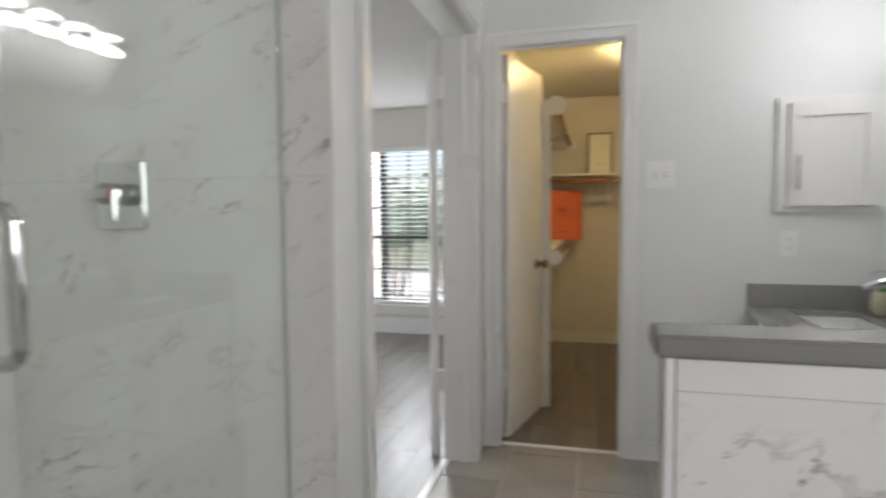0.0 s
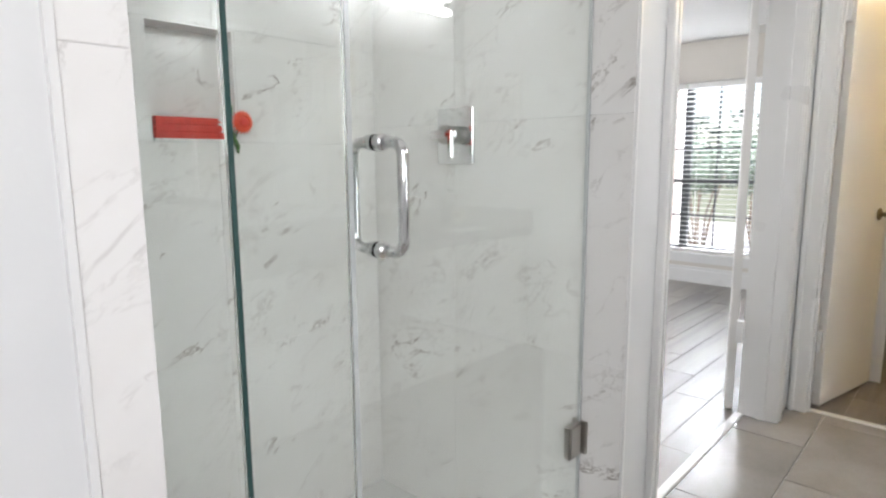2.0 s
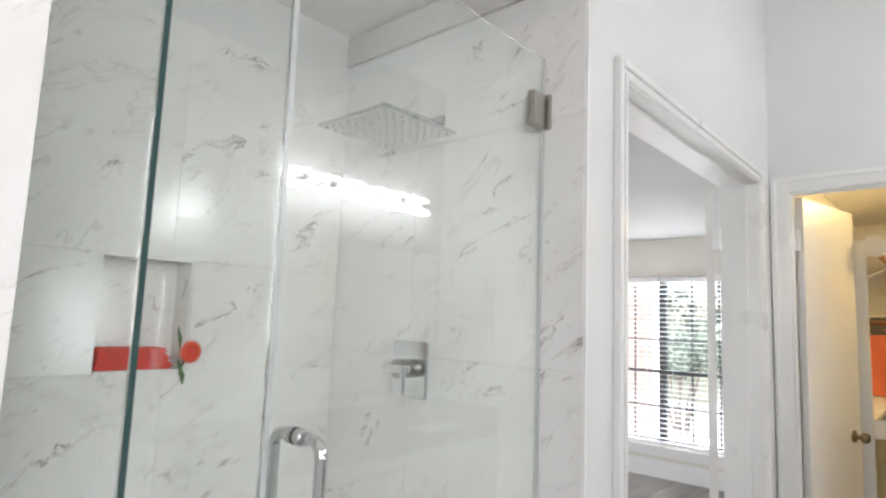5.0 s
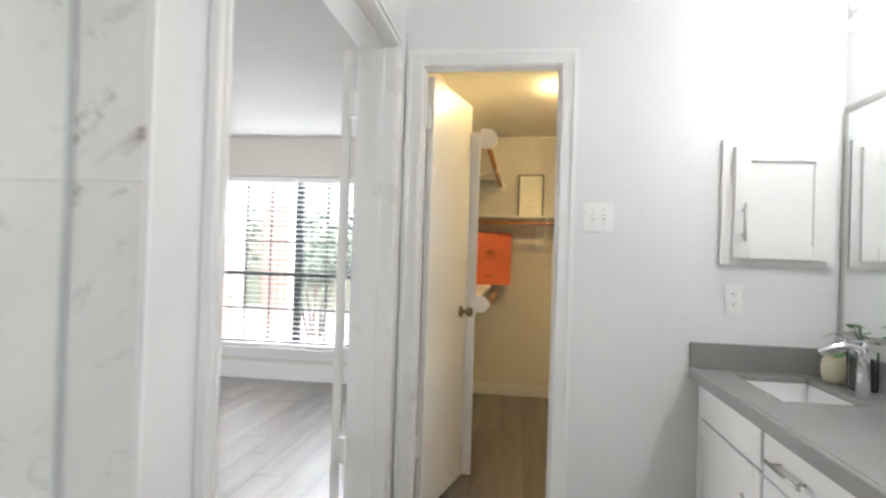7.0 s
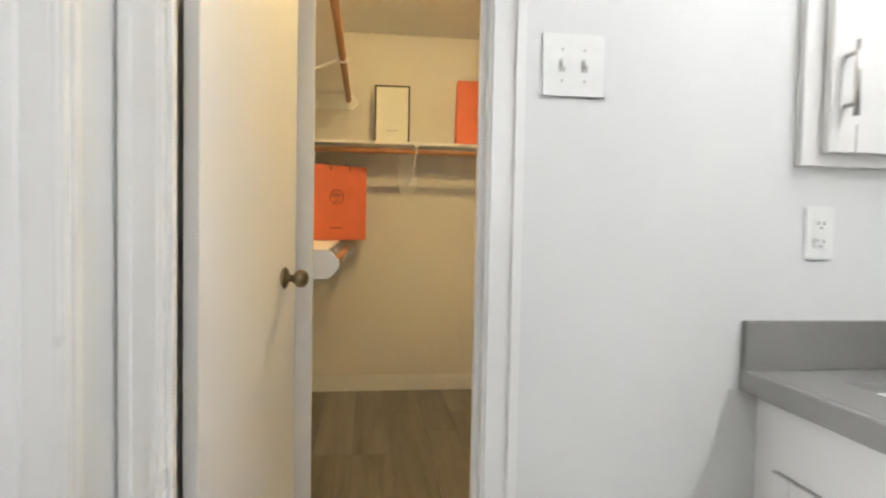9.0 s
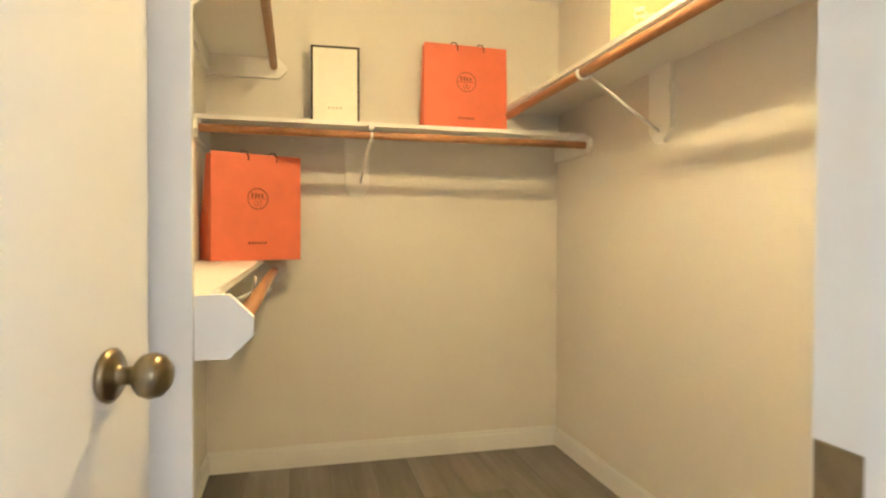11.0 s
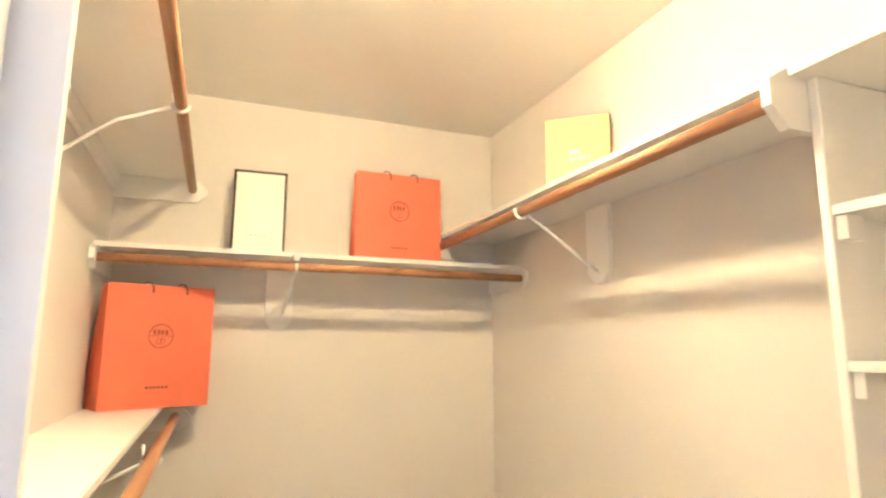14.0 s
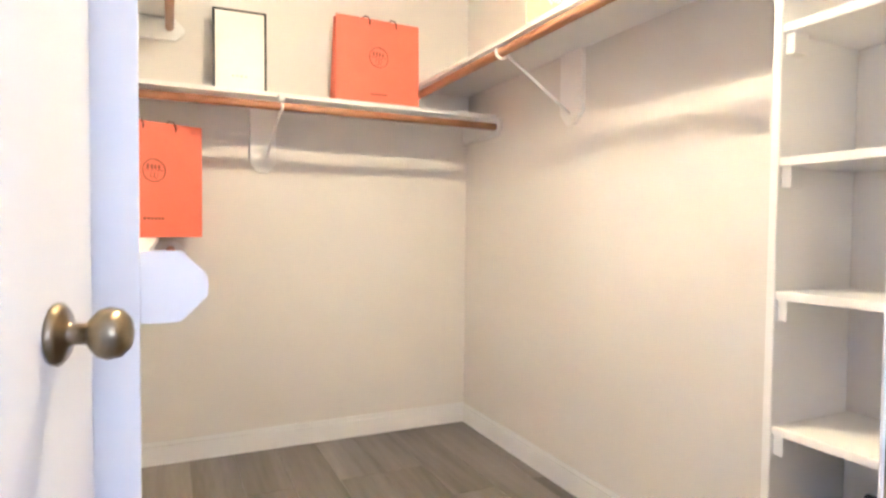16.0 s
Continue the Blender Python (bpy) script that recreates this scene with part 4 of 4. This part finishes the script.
# bags and boxes
def paper_bag(m, w, h, d, body, ink, label, marks):
    bag = thing("shopping_bag", m.translation, label, "bag", "gift bags on the closet shelves")
    def place(bm):
        bmesh.ops.transform(bm, matrix=m, verts=bm.verts[:])
        return bm
    # front, back, floor and creased sides; the mouth is open
    t = 0.0015
    part("front_panel", place(bx(0, w, 0, t, 0, h)), body, bag)
    low, high = d * 0.95, d * 0.3
    part("back_panel", place(prism(bmesh.new(), [(low, 0), (low + t, 0), (high + t, h * 0.99), (high, h * 0.99)], "x", 0, w)), body, bag)
    part("base_panel", place(bx(t, w - t, t, low, 0, t)), body, bag)
    for x in (0, w):
        s = 1 if x == 0 else -1
        g = bmesh.new()
        for off in (0.0, s * t):
            lo = [g.verts.new((x + off + s * e, y, t)) for e, y in ((0, t), (0.006, low / 2), (0, low))]
            up = [g.verts.new((x + off + s * e, y, h * 0.985)) for e, y in ((0, t), (0.02, high / 2), (0, high))]
            for i in range(2):
                g.faces.new((lo[i], lo[i + 1], up[i + 1], up[i]))
        part("side_gusset", place(g), body, bag)
    fl = boxes((0.001, w - 0.001, -0.0006, 0.0, h * 0.52, h * 0.523))
    part("crease", place(fl), ink if body is M_BOXWHITE else body, bag)
    if "cords" in marks:
        for x0 in (w * 0.36, w * 0.68):
            cd = tube(bmesh.new(), [(x0 - 0.02, 0.006, h - 0.004), (x0 - 0.012, 0.0, h + 0.008), (x0 + 0.004, -0.006, h + 0.006), (x0 + 0.012, -0.008, h - 0.012), (x0 + 0.013, -0.004, h - 0.028)], 0.0026, 8)
            part("cord", place(cd), M_CORD, bag, "brown cord handle")
    if "seal" in marks:
        rg = bmesh.new()
        c = (w * 0.5, h * 0.58)
        rr = w * 0.112
        tube(rg, [(c[0] + rr * math.cos(2 * math.pi * k / 32), -0.0012, c[1] + rr * math.sin(2 * math.pi * k / 32)) for k in range(33)], 0.0017, 6, False)
        box(rg, c[0] - rr * 0.9, c[0] + rr * 0.9, -0.0014, -0.0004, c[1] - 0.001, c[1] + 0.001)
        for u in (-0.55, -0.2, 0.1, 0.45):
            box(rg, c[0] + rr * u - 0.004, c[0] + rr * u + 0.004, -0.0014, -0.0004, c[1] + rr * 0.12, c[1] + rr * (0.3 + 0.25 * abs(math.sin(9 * u))))
        for sx in (-1, 1):
            tube(rg, [(c[0] + sx * rr * 0.17 + rr * 0.16 * math.cos(a), -0.0012, c[1] - rr * 0.45 + rr * 0.26 * math.sin(a)) for a in [2 * math.pi * k / 16 for k in range(17)]], 0.001, 5, False)
        part("printed_seal", place(rg), ink, bag, "round brown printed emblem")
        bars = boxes(*[(w * 0.5 - 0.04 + k * 0.0135, w * 0.5 - 0.031 + k * 0.0135, -0.0014, -0.0004, h * 0.155, h * 0.175) for k in range(6)])
        part("printed_bar", place(bars), ink, bag)
    if "script" in marks:
        sc = bmesh.new()
        for k, (zz, ww, off) in enumerate(((0.56, 0.16, -0.05), (0.47, 0.32, 0.03))):
            pts = [(w * (0.5 + off) + w * ww * (u / 18 - 0.5), -0.0012, h * zz + 0.009 * math.sin(u * 1.9 + k) + (0.008 if u % 5 == 0 else 0)) for u in range(19)]
            tube(sc, pts, 0.0028, 6)
        part("printed_bar", place(sc), ink, bag, "white scribble-like printed mark")
    return bag


paper_bag(pose(0.372, 5.615, 0.966, 0, 0, 24), 0.376, 0.437, 0.2, M_ORANGE, M_BROWN, "orange paper shopping bag with cord handles on the lower shelf", ("cords", "seal"))
paper_bag(pose(1.262, 5.765, ZB + 0.001, -2, 0, 2), 0.4, 0.405, 0.11, M_ORANGE, M_BROWN, "orange paper shopping bag with cord handles on the back shelf", ("cords", "seal"))
paper_bag(pose(1.80, 5.085, ZR + 0.001, 0, 0, -42), 0.225, 0.295, 0.09, M_YELLOW, M_WHITEINK, "yellow paper bag with white script mark on the high shelf", ("script",))
wbx = thing("presentation_box", (0.87, 5.83, ZB), "white box with black edges standing on the back shelf", "box")
wm = pose(0.757, 5.80, ZB + 0.001, -3, 0, -3)
def wplace(bm):
    bmesh.ops.transform(bm, matrix=wm, verts=bm.verts[:])
    return bm
part("box_body", wplace(bx(0, 0.215, 0.004, 0.055, 0, 0.365, bevel=0.002)), M_BOXBLACK, wbx, "black card box sides")
part("front_panel", wplace(bx(0.011, 0.204, 0, 0.0055, 0.008, 0.353, bevel=0.001)), M_BOXWHITE, wbx, "white front panel")
part("printed_bar", wplace(boxes(*[(0.075 + k * 0.017, 0.085 + k * 0.017, -0.0006, 0.0002, 0.082, 0.09) for k in range(4)])), M_NICKEL, wbx)
db = thing("dark_box", (1.87, 3.8, 0.3), "black notched object on a low tower shelf", "box")
part("box_body", bx(1.80, 1.97, 3.66, 3.92, 0.3, 0.46, bevel=0.004), M_BOXBLACK, db)
part("box_tab", boxes(*[(1.80 + 0.025 * k, 1.815 + 0.025 * k, 3.70, 3.9, 0.46, 0.475 + 0.006 * (k % 3)) for k in range(7)]), M_BOXBLACK, db)

# ---- bedroom ----
win = thing("window_1", (-1.245, BW, WZ0), "twin dark-framed sash window with open white blinds", "window", kind="structure")
FY0, FY1 = BW + 0.1, BW + 0.15
MX = (WX0 + WX1) / 2
part("window_frame", boxes((WX0, WX0 + 0.035, FY0, FY1, WZ0, WZ1), (WX1 - 0.035, WX1, FY0, FY1, WZ0, WZ1), (MX - 0.035, MX + 0.035, FY0, FY1, WZ0, WZ1), (WX0 + 0.035, MX - 0.035, FY0, FY1, WZ1 - 0.03, WZ1), (MX + 0.035, WX1 - 0.035, FY0, FY1, WZ1 - 0.03, WZ1), (WX0 + 0.035, MX - 0.035, FY0, FY1, WZ0, WZ0 + 0.04), (MX + 0.035, WX1 - 0.035, FY0, FY1, WZ0, WZ0 + 0.04)), M_BRONZE, win, "dark bronze window frame")
for a, b in ((WX0 + 0.035, MX - 0.035), (MX + 0.035, WX1 - 0.035)):
    p = part("pane", bx(a, b, FY0 + 0.022, FY0 + 0.026, WZ0 + 0.04, WZ1 - 0.03), M_PANE, win)
    p.visible_shadow = False
    part("meeting_rail", bx(a, b, FY0 - 0.004, FY0 + 0.02, 0.955, 0.99), M_BRONZE, win)
    for z in (0.64, 1.275, 1.585):
        part("muntin", bx(a, b, FY0 + 0.006, FY0 + 0.02, z - 0.008, z + 0.008), M_BRONZE, win)
    for f in (1 / 3, 2 / 3):
        x = a + (b - a) * f
        part("muntin", bx(x - 0.008, x + 0.008, FY0 + 0.004, FY0 + 0.018, WZ0 + 0.04, WZ1 - 0.03), M_BRONZE, win)
structure("window_sill", boxes((WX0 - 0.06, WX1 + 0.06, BW - 0.045, BW + 0.1, WZ0 - 0.035, WZ0 - 0.003, 0.004), (WX0 - 0.045, WX1 + 0.045, BW - 0.015, BW, WZ0 - 0.1, WZ0 - 0.036, 0.003)), M_TRIM, "white window sill and apron")
structure("window_reveal", boxes((WX0, WX0 + 0.008, BW, FY0, WZ0, WZ1), (WX1 - 0.008, WX1, BW, FY0, WZ0, WZ1), (WX0, WX1, BW, FY0, WZ1, WZ1 + 0.008)), M_TRIM, "white window reveal")
blind = thing("window_blind", (-1.245, BW + 0.05, WZ1), "white horizontal blind with slats turned open", "blind")
for a, b in ((WX0 + 0.012, MX - 0.006), (MX + 0.006, WX1 - 0.012)):
    part("head_rail", bx(a, b, BW + 0.02, BW + 0.075, WZ1 - 0.05, WZ1 - 0.002, bevel=0.003), M_BLIND, blind)
    part("bottom_rail", bx(a, b, BW + 0.025, BW + 0.07, WZ0 + 0.004, WZ0 + 0.028, bevel=0.003), M_BLIND, blind)
    for x in (a + 0.12, b - 0.12):
        part("ladder_cord", boxes((x - 0.001, x + 0.001, BW + 0.021, BW + 0.023, WZ0 + 0.028, WZ1 - 0.05)), M_BLIND, blind)
    sl = bx(-(b - a) / 2, (b - a) / 2, -0.024, 0.024, -0.0013, 0.0013)
    bmesh.ops.transform(sl, matrix=Matrix.Rotation(radians(-4), 4, "X"), verts=sl.verts[:])
    first = None
    n_sl = 33
    for k in range(n_sl):
        z = WZ0 + 0.06 + k * (WZ1 - 0.075 - WZ0 - 0.06) / (n_sl - 1)
        if first is None:
            first = part("slat", sl, M_BLIND, None)
            o = first
        else:
            o = new("slat", first.data)
        o.parent = blind
        o.matrix_parent_inverse = blind.matrix_basis.inverted()
        o.matrix_basis = Matrix.Translation(((a + b) / 2, BW + 0.0475, z))

o2 = thing("wall_outlet", (-2.25, BW, 0.4), "white duplex wall outlet", "outlet")
part("plate", bx(-2.29, -2.22, BW - 0.006, BW, 0.35, 0.465, bevel=0.003), M_PLASTIC, o2)
part("slots", boxes((-2.27, -2.24, BW - 0.0075, BW - 0.006, 0.41, 0.44), (-2.27, -2.24, BW - 0.0075, BW - 0.006, 0.37, 0.40)), M_GROUT, o2)

fv = thing("flower_vase", (-2.98, 5.72, 0), "black floor vase holding white blossom branches", "vase")
FV = (-2.98, 5.72, 0)
part("vase_body", lathe(bmesh.new(), [(0.04, 0), (0.062, 0.005), (0.08, 0.08), (0.085, 0.15), (0.07, 0.22), (0.045, 0.265), (0.05, 0.28), (0.042, 0.279), (0.03, 0.25)], FV), M_VASE, fv)
stm, bl = bmesh.new(), bmesh.new()
rng = random.Random(11)
for k in range(11):
    a = 2 * math.pi * k / 11 + rng.uniform(-0.3, 0.3)
    reach = rng.uniform(0.08, 0.25)
    p0 = Vector((FV[0], FV[1], 0.26))
    p2 = p0 + Vector((math.cos(a) * reach, math.sin(a) * reach * 0.8, rng.uniform(0.08, 0.25)))
    p1 = (p0 + p2) / 2 + Vector((0, 0, 0.05))
    tube(stm, [p0, p1, p2], [0.003, 0.0025, 0.0015], 6)
    for j in range(9):
        c = p1.lerp(p2, rng.uniform(0.1, 1.1)) + Vector((rng.uniform(-1, 1), rng.uniform(-1, 1), rng.uniform(-1, 1))) * 0.025
        for q in range(5):
            b = 2 * math.pi * q / 5 + rng.uniform(0, 1)
            d = Vector((math.cos(b), math.sin(b) * 0.6, math.sin(b))).normalized() * 0.017
            s = Vector((-d.z, d.y, d.x)) * 0.5
            vs = [bl.verts.new(c + e) for e in (Vector((0, -0.004, 0)), d * 0.6 + s, d, d * 0.6 - s)]
            bl.faces.new(vs)
part("branches", stm, M_BARK, fv)
bo = part("blossom", bl, M_BLOSSOM, fv, "small white blossoms")
bo.modifiers.new("thickness", "SOLIDIFY").thickness = 0.001

# ---- outside ----
structure("ground", bx(-90, 90, -60, 120, -0.3, -0.12), M_GRASS, "pale sunlit lawn round the building")
structure("outer_walk", bx(-9, 9, BW + 0.2, 12.5, -0.12, -0.06), M_CONCRETE, "pale sunlit concrete slab outside the window")
def brick_pier(x0, x1, y0, y1, h, label):
    pier = thing("brick_pier", ((x0 + x1) / 2, y0, -0.06), label, "pillar", "porch pillars")
    part("mortar", bx(x0 + 0.006, x1 - 0.006, y0 + 0.006, y1 - 0.006, -0.06, h), M_MORTAR, pier)
    bw, bh, j = (x1 - x0 - 0.01) / 2, 0.065, 0.01
    full = bx(-bw / 2, bw / 2, -0.05, 0.05, -bh / 2, bh / 2, bevel=0.004)
    me = None
    rows = int((h + 0.06) / (bh + j))
    for r_ in range(rows):
        z = -0.06 + bh / 2 + r_ * (bh + j)
        xs = [x0 + bw / 2, x1 - bw / 2] if r_ % 2 == 0 else [x0 + bw / 2 + 0.0, x1 - bw / 2 - 0.0]
        for k, x in enumerate(xs):
            if me is None:
                o = part("brick", full, M_BRICK, None)
                me = o.data
            else:
                o = new("brick", me)
            o.parent = pier
            o.matrix_parent_inverse = pier.matrix_basis.inverted()
            o.matrix_basis = Matrix.Translation((x + (0.004 if r_ % 2 else -0.002) * (1 if k else -1), y0 + 0.05 - 0.002, z))
    return pier
brick_pier(-2.16, -1.85, 7.2, 7.51, 2.6, "red-brown brick porch pillar outside the window")
brick_pier(-2.85, -2.53, 7.2, 7.52, 2.6, "red-brown brick porch pillar near the window edge")

def leaf_cloud(bm, rng, centre, radius, count, size):
    for _ in range(count):
        d = Vector((rng.gauss(0, 1), rng.gauss(0, 1), rng.gauss(0, 1))).normalized() * radius * rng.uniform(0.35, 1.0) ** 0.6
        c = Vector(centre) + Vector((d.x, d.y, d.z * 0.8))
        u = Vector((rng.gauss(0, 1), rng.gauss(0, 1), rng.gauss(0, 1))).normalized()
        v = u.orthogonal().normalized()
        s = size * rng.uniform(0.6, 1.3)
        bm.faces.new([bm.verts.new(c + u * s), bm.verts.new(c + v * s * 0.4), bm.verts.new(c - u * s), bm.verts.new(c - v * s * 0.4)])


def tree(x, y, h, spread, seed, label, leaf_size=0.06, count=240, name="tree"):
    rng = random.Random(seed)
    t = thing(name, (x, y, -0.12), label, name)
    trunk, crown = bmesh.new(), bmesh.new()
    for k in range(6):
        a = 2 * math.pi * k / 6 + rng.uniform(-0.4, 0.4)
        tip = Vector((x + math.cos(a) * spread * 0.6, y + math.sin(a) * spread * 0.6, h * rng.uniform(0.65, 0.95)))
        base = Vector((x + math.cos(a) * 0.08, y + math.sin(a) * 0.08, -0.14))
        mid = base.lerp(tip, 0.5) + Vector((0, 0, h * 0.12))
        tube(trunk, [base, base.lerp(mid, 0.5) + Vector((rng.uniform(-0.05, 0.05), 0, 0)), mid, tip], [h * 0.018, h * 0.014, h * 0.009, h * 0.003], 8)
        for j in range(3):
            leaf_cloud(crown, rng, mid.lerp(tip, rng.uniform(0.2, 1.1)) + Vector((rng.uniform(-1, 1), rng.uniform(-1, 1), rng.uniform(-0.4, 0.6))) * spread * 0.3, spread * rng.uniform(0.25, 0.45), count, leaf_size)
    part("trunk", trunk, M_BARK, t)
    part("crown", crown, M_FOLIAGE, t, "loose green leaves with gaps")
    return t


tree(-2.15, 9.0, 1.6, 0.8, 3, "small multi-stemmed green shrub tree on the lawn", 0.045, 260)
tree(-1.4, 9.3, 1.55, 0.8, 5, "small multi-stemmed green shrub tree on the lawn", 0.045, 260)
tree(-0.55, 10.0, 1.7, 0.9, 8, "small multi-stemmed green shrub tree on the lawn", 0.045, 260)
tree(0.5, 16, 5.5, 2.6, 4, "broad green garden tree", 0.12, 300)
tree(4.0, 24, 8, 4, 7, "broad green garden tree", 0.2, 300)
hedge = bmesh.new()
rng = random.Random(21)
for k in range(60):
    leaf_cloud(hedge, rng, (-20 + k * 0.7, 34 + rng.uniform(-1, 1), rng.uniform(0.3, 3.0)), rng.uniform(0.8, 1.6), 70, 0.22)
tagged(part("far_hedge", hedge, M_FOLIAGE), "distant green hedge and woods beyond the lawn", "hedge", kind="stuff")

# ---- laid pieces: marble, tiles and planks ----
MESHES = {}


def piece(name, size, at, material, parent, bevel=0.0004):
    key = (name, tuple(round(s, 3) for s in size))
    if key not in MESHES:
        bevel = min(bevel, 0.4 * min(size))
        o = part(name, bx(-size[0] / 2, size[0] / 2, -size[1] / 2, size[1] / 2, -size[2] / 2, size[2] / 2, bevel=bevel), material)
        MESHES[key] = o.data
    else:
        o = new(name, MESHES[key])
    if parent is not None:
        o.parent = parent
        o.matrix_parent_inverse = parent.matrix_basis.inverted()
    o.matrix_basis = Matrix.Translation(at)
    return o


def spans(a, b, step, first):
    out, x = [], a
    nxt = a + first
    while x < b - 1e-6:
        e = min(nxt, b)
        if e - x > 0.01:
            out.append((x, e))
        x, nxt = e, e + step
    return out


G = 0.0005
cladding = tagged(new("wall_tiles"), "large polished white marble-look wall tiles in the shower", "wall tiles", kind="structure")
ZT = 2.175
for z0, z1 in spans(0.05, ZT, 0.61, 0.63):
    for a, b in spans(-0.63, XW, 0.6, 0.35):                      # north wall and return
        piece("tile", (b - a - G, 0.012, z1 - z0 - G), ((a + b) / 2, SY1, (z0 + z1) / 2), M_MARBLE, cladding)
    for a, b in spans(-0.63, XB + 0.02, 0.6, 0.35):
        piece("tile", (b - a - G, 0.012, z1 - z0 - G), ((a + b) / 2, SY0 - 0.006 + 0.006, (z0 + z1) / 2), M_MARBLE, cladding)
    piece("tile", (0.012, 0.06, z1 - z0 - G), (XW, 0.436, (z0 + z1) / 2), M_MARBLE, cladding)
cuts = [0.05, 0.66, 1.236, 1.528, ZT]
for z0, z1 in zip(cuts, cuts[1:]):
    ys = [(SY0, 0.83), (1.06, SY1 - 0.006)] if z0 == 1.236 else [(SY0, 1.0), (1.0, SY1 - 0.006)]
    for a, b in ys:
        piece("tile", (0.012, b - a - G, z1 - z0 - G), (-0.636, (a + b) / 2, (z0 + z1) / 2), M_MARBLE, cladding)
for z0, z1 in spans(0.0, 1.062, 0.61, 0.42):
    for a, b in spans(0.902, XE, 0.61, 0.61):
        piece("tile", (b - a - G, 0.012, z1 - z0 - G), ((a + b) / 2, 0.9775, (z0 + z1) / 2), M_MARBLE, knee)
piece("tile", (0.01, 0.042, 1.062), (0.8975, 1.0045, 0.531), M_MARBLE, knee)

TW, TL, GR = 0.33, 0.66, 0.005
col = 0
x = 0.425 - TW
while x < XE:
    y = 2.93 - 7 * TL + (TL / 2 if col % 2 else 0)
    while y < YC - 0.03:
        a, b, c, d = max(x, XB + 0.012), min(x + TW, XE), max(y, -1.4), min(y + TL, YC - 0.045)
        if b - a > 0.02 and d - c > 0.02:
            piece("tile", (b - a - GR, d - c - GR, 0.012), ((a + b) / 2, (c + d) / 2, -0.006), M_TILE, floor_bath, 0.0015)
        y += TL
    x += TW
    col += 1


def planks(x0, x1, y0, y1, parent, seed):
    rng = random.Random(seed)
    x = x0
    while x < x1 - 0.01:
        e = min(x + 0.18, x1)
        for a, b in spans(y0, y1, 1.2, rng.choice([0.3, 0.6, 0.9, 1.2])):
            piece("plank", (e - x - 0.0015, b - a - 0.0015, 0.012), ((x + e) / 2, (a + b) / 2, -0.006), M_PLANK, parent, 0.001)
        x = e


planks(-3.45, XB - 0.02, 1.66, BW, floor_bed, 1)
planks(LEFT, RIGHT, YC - 0.02, BACK, floor_closet, 2)
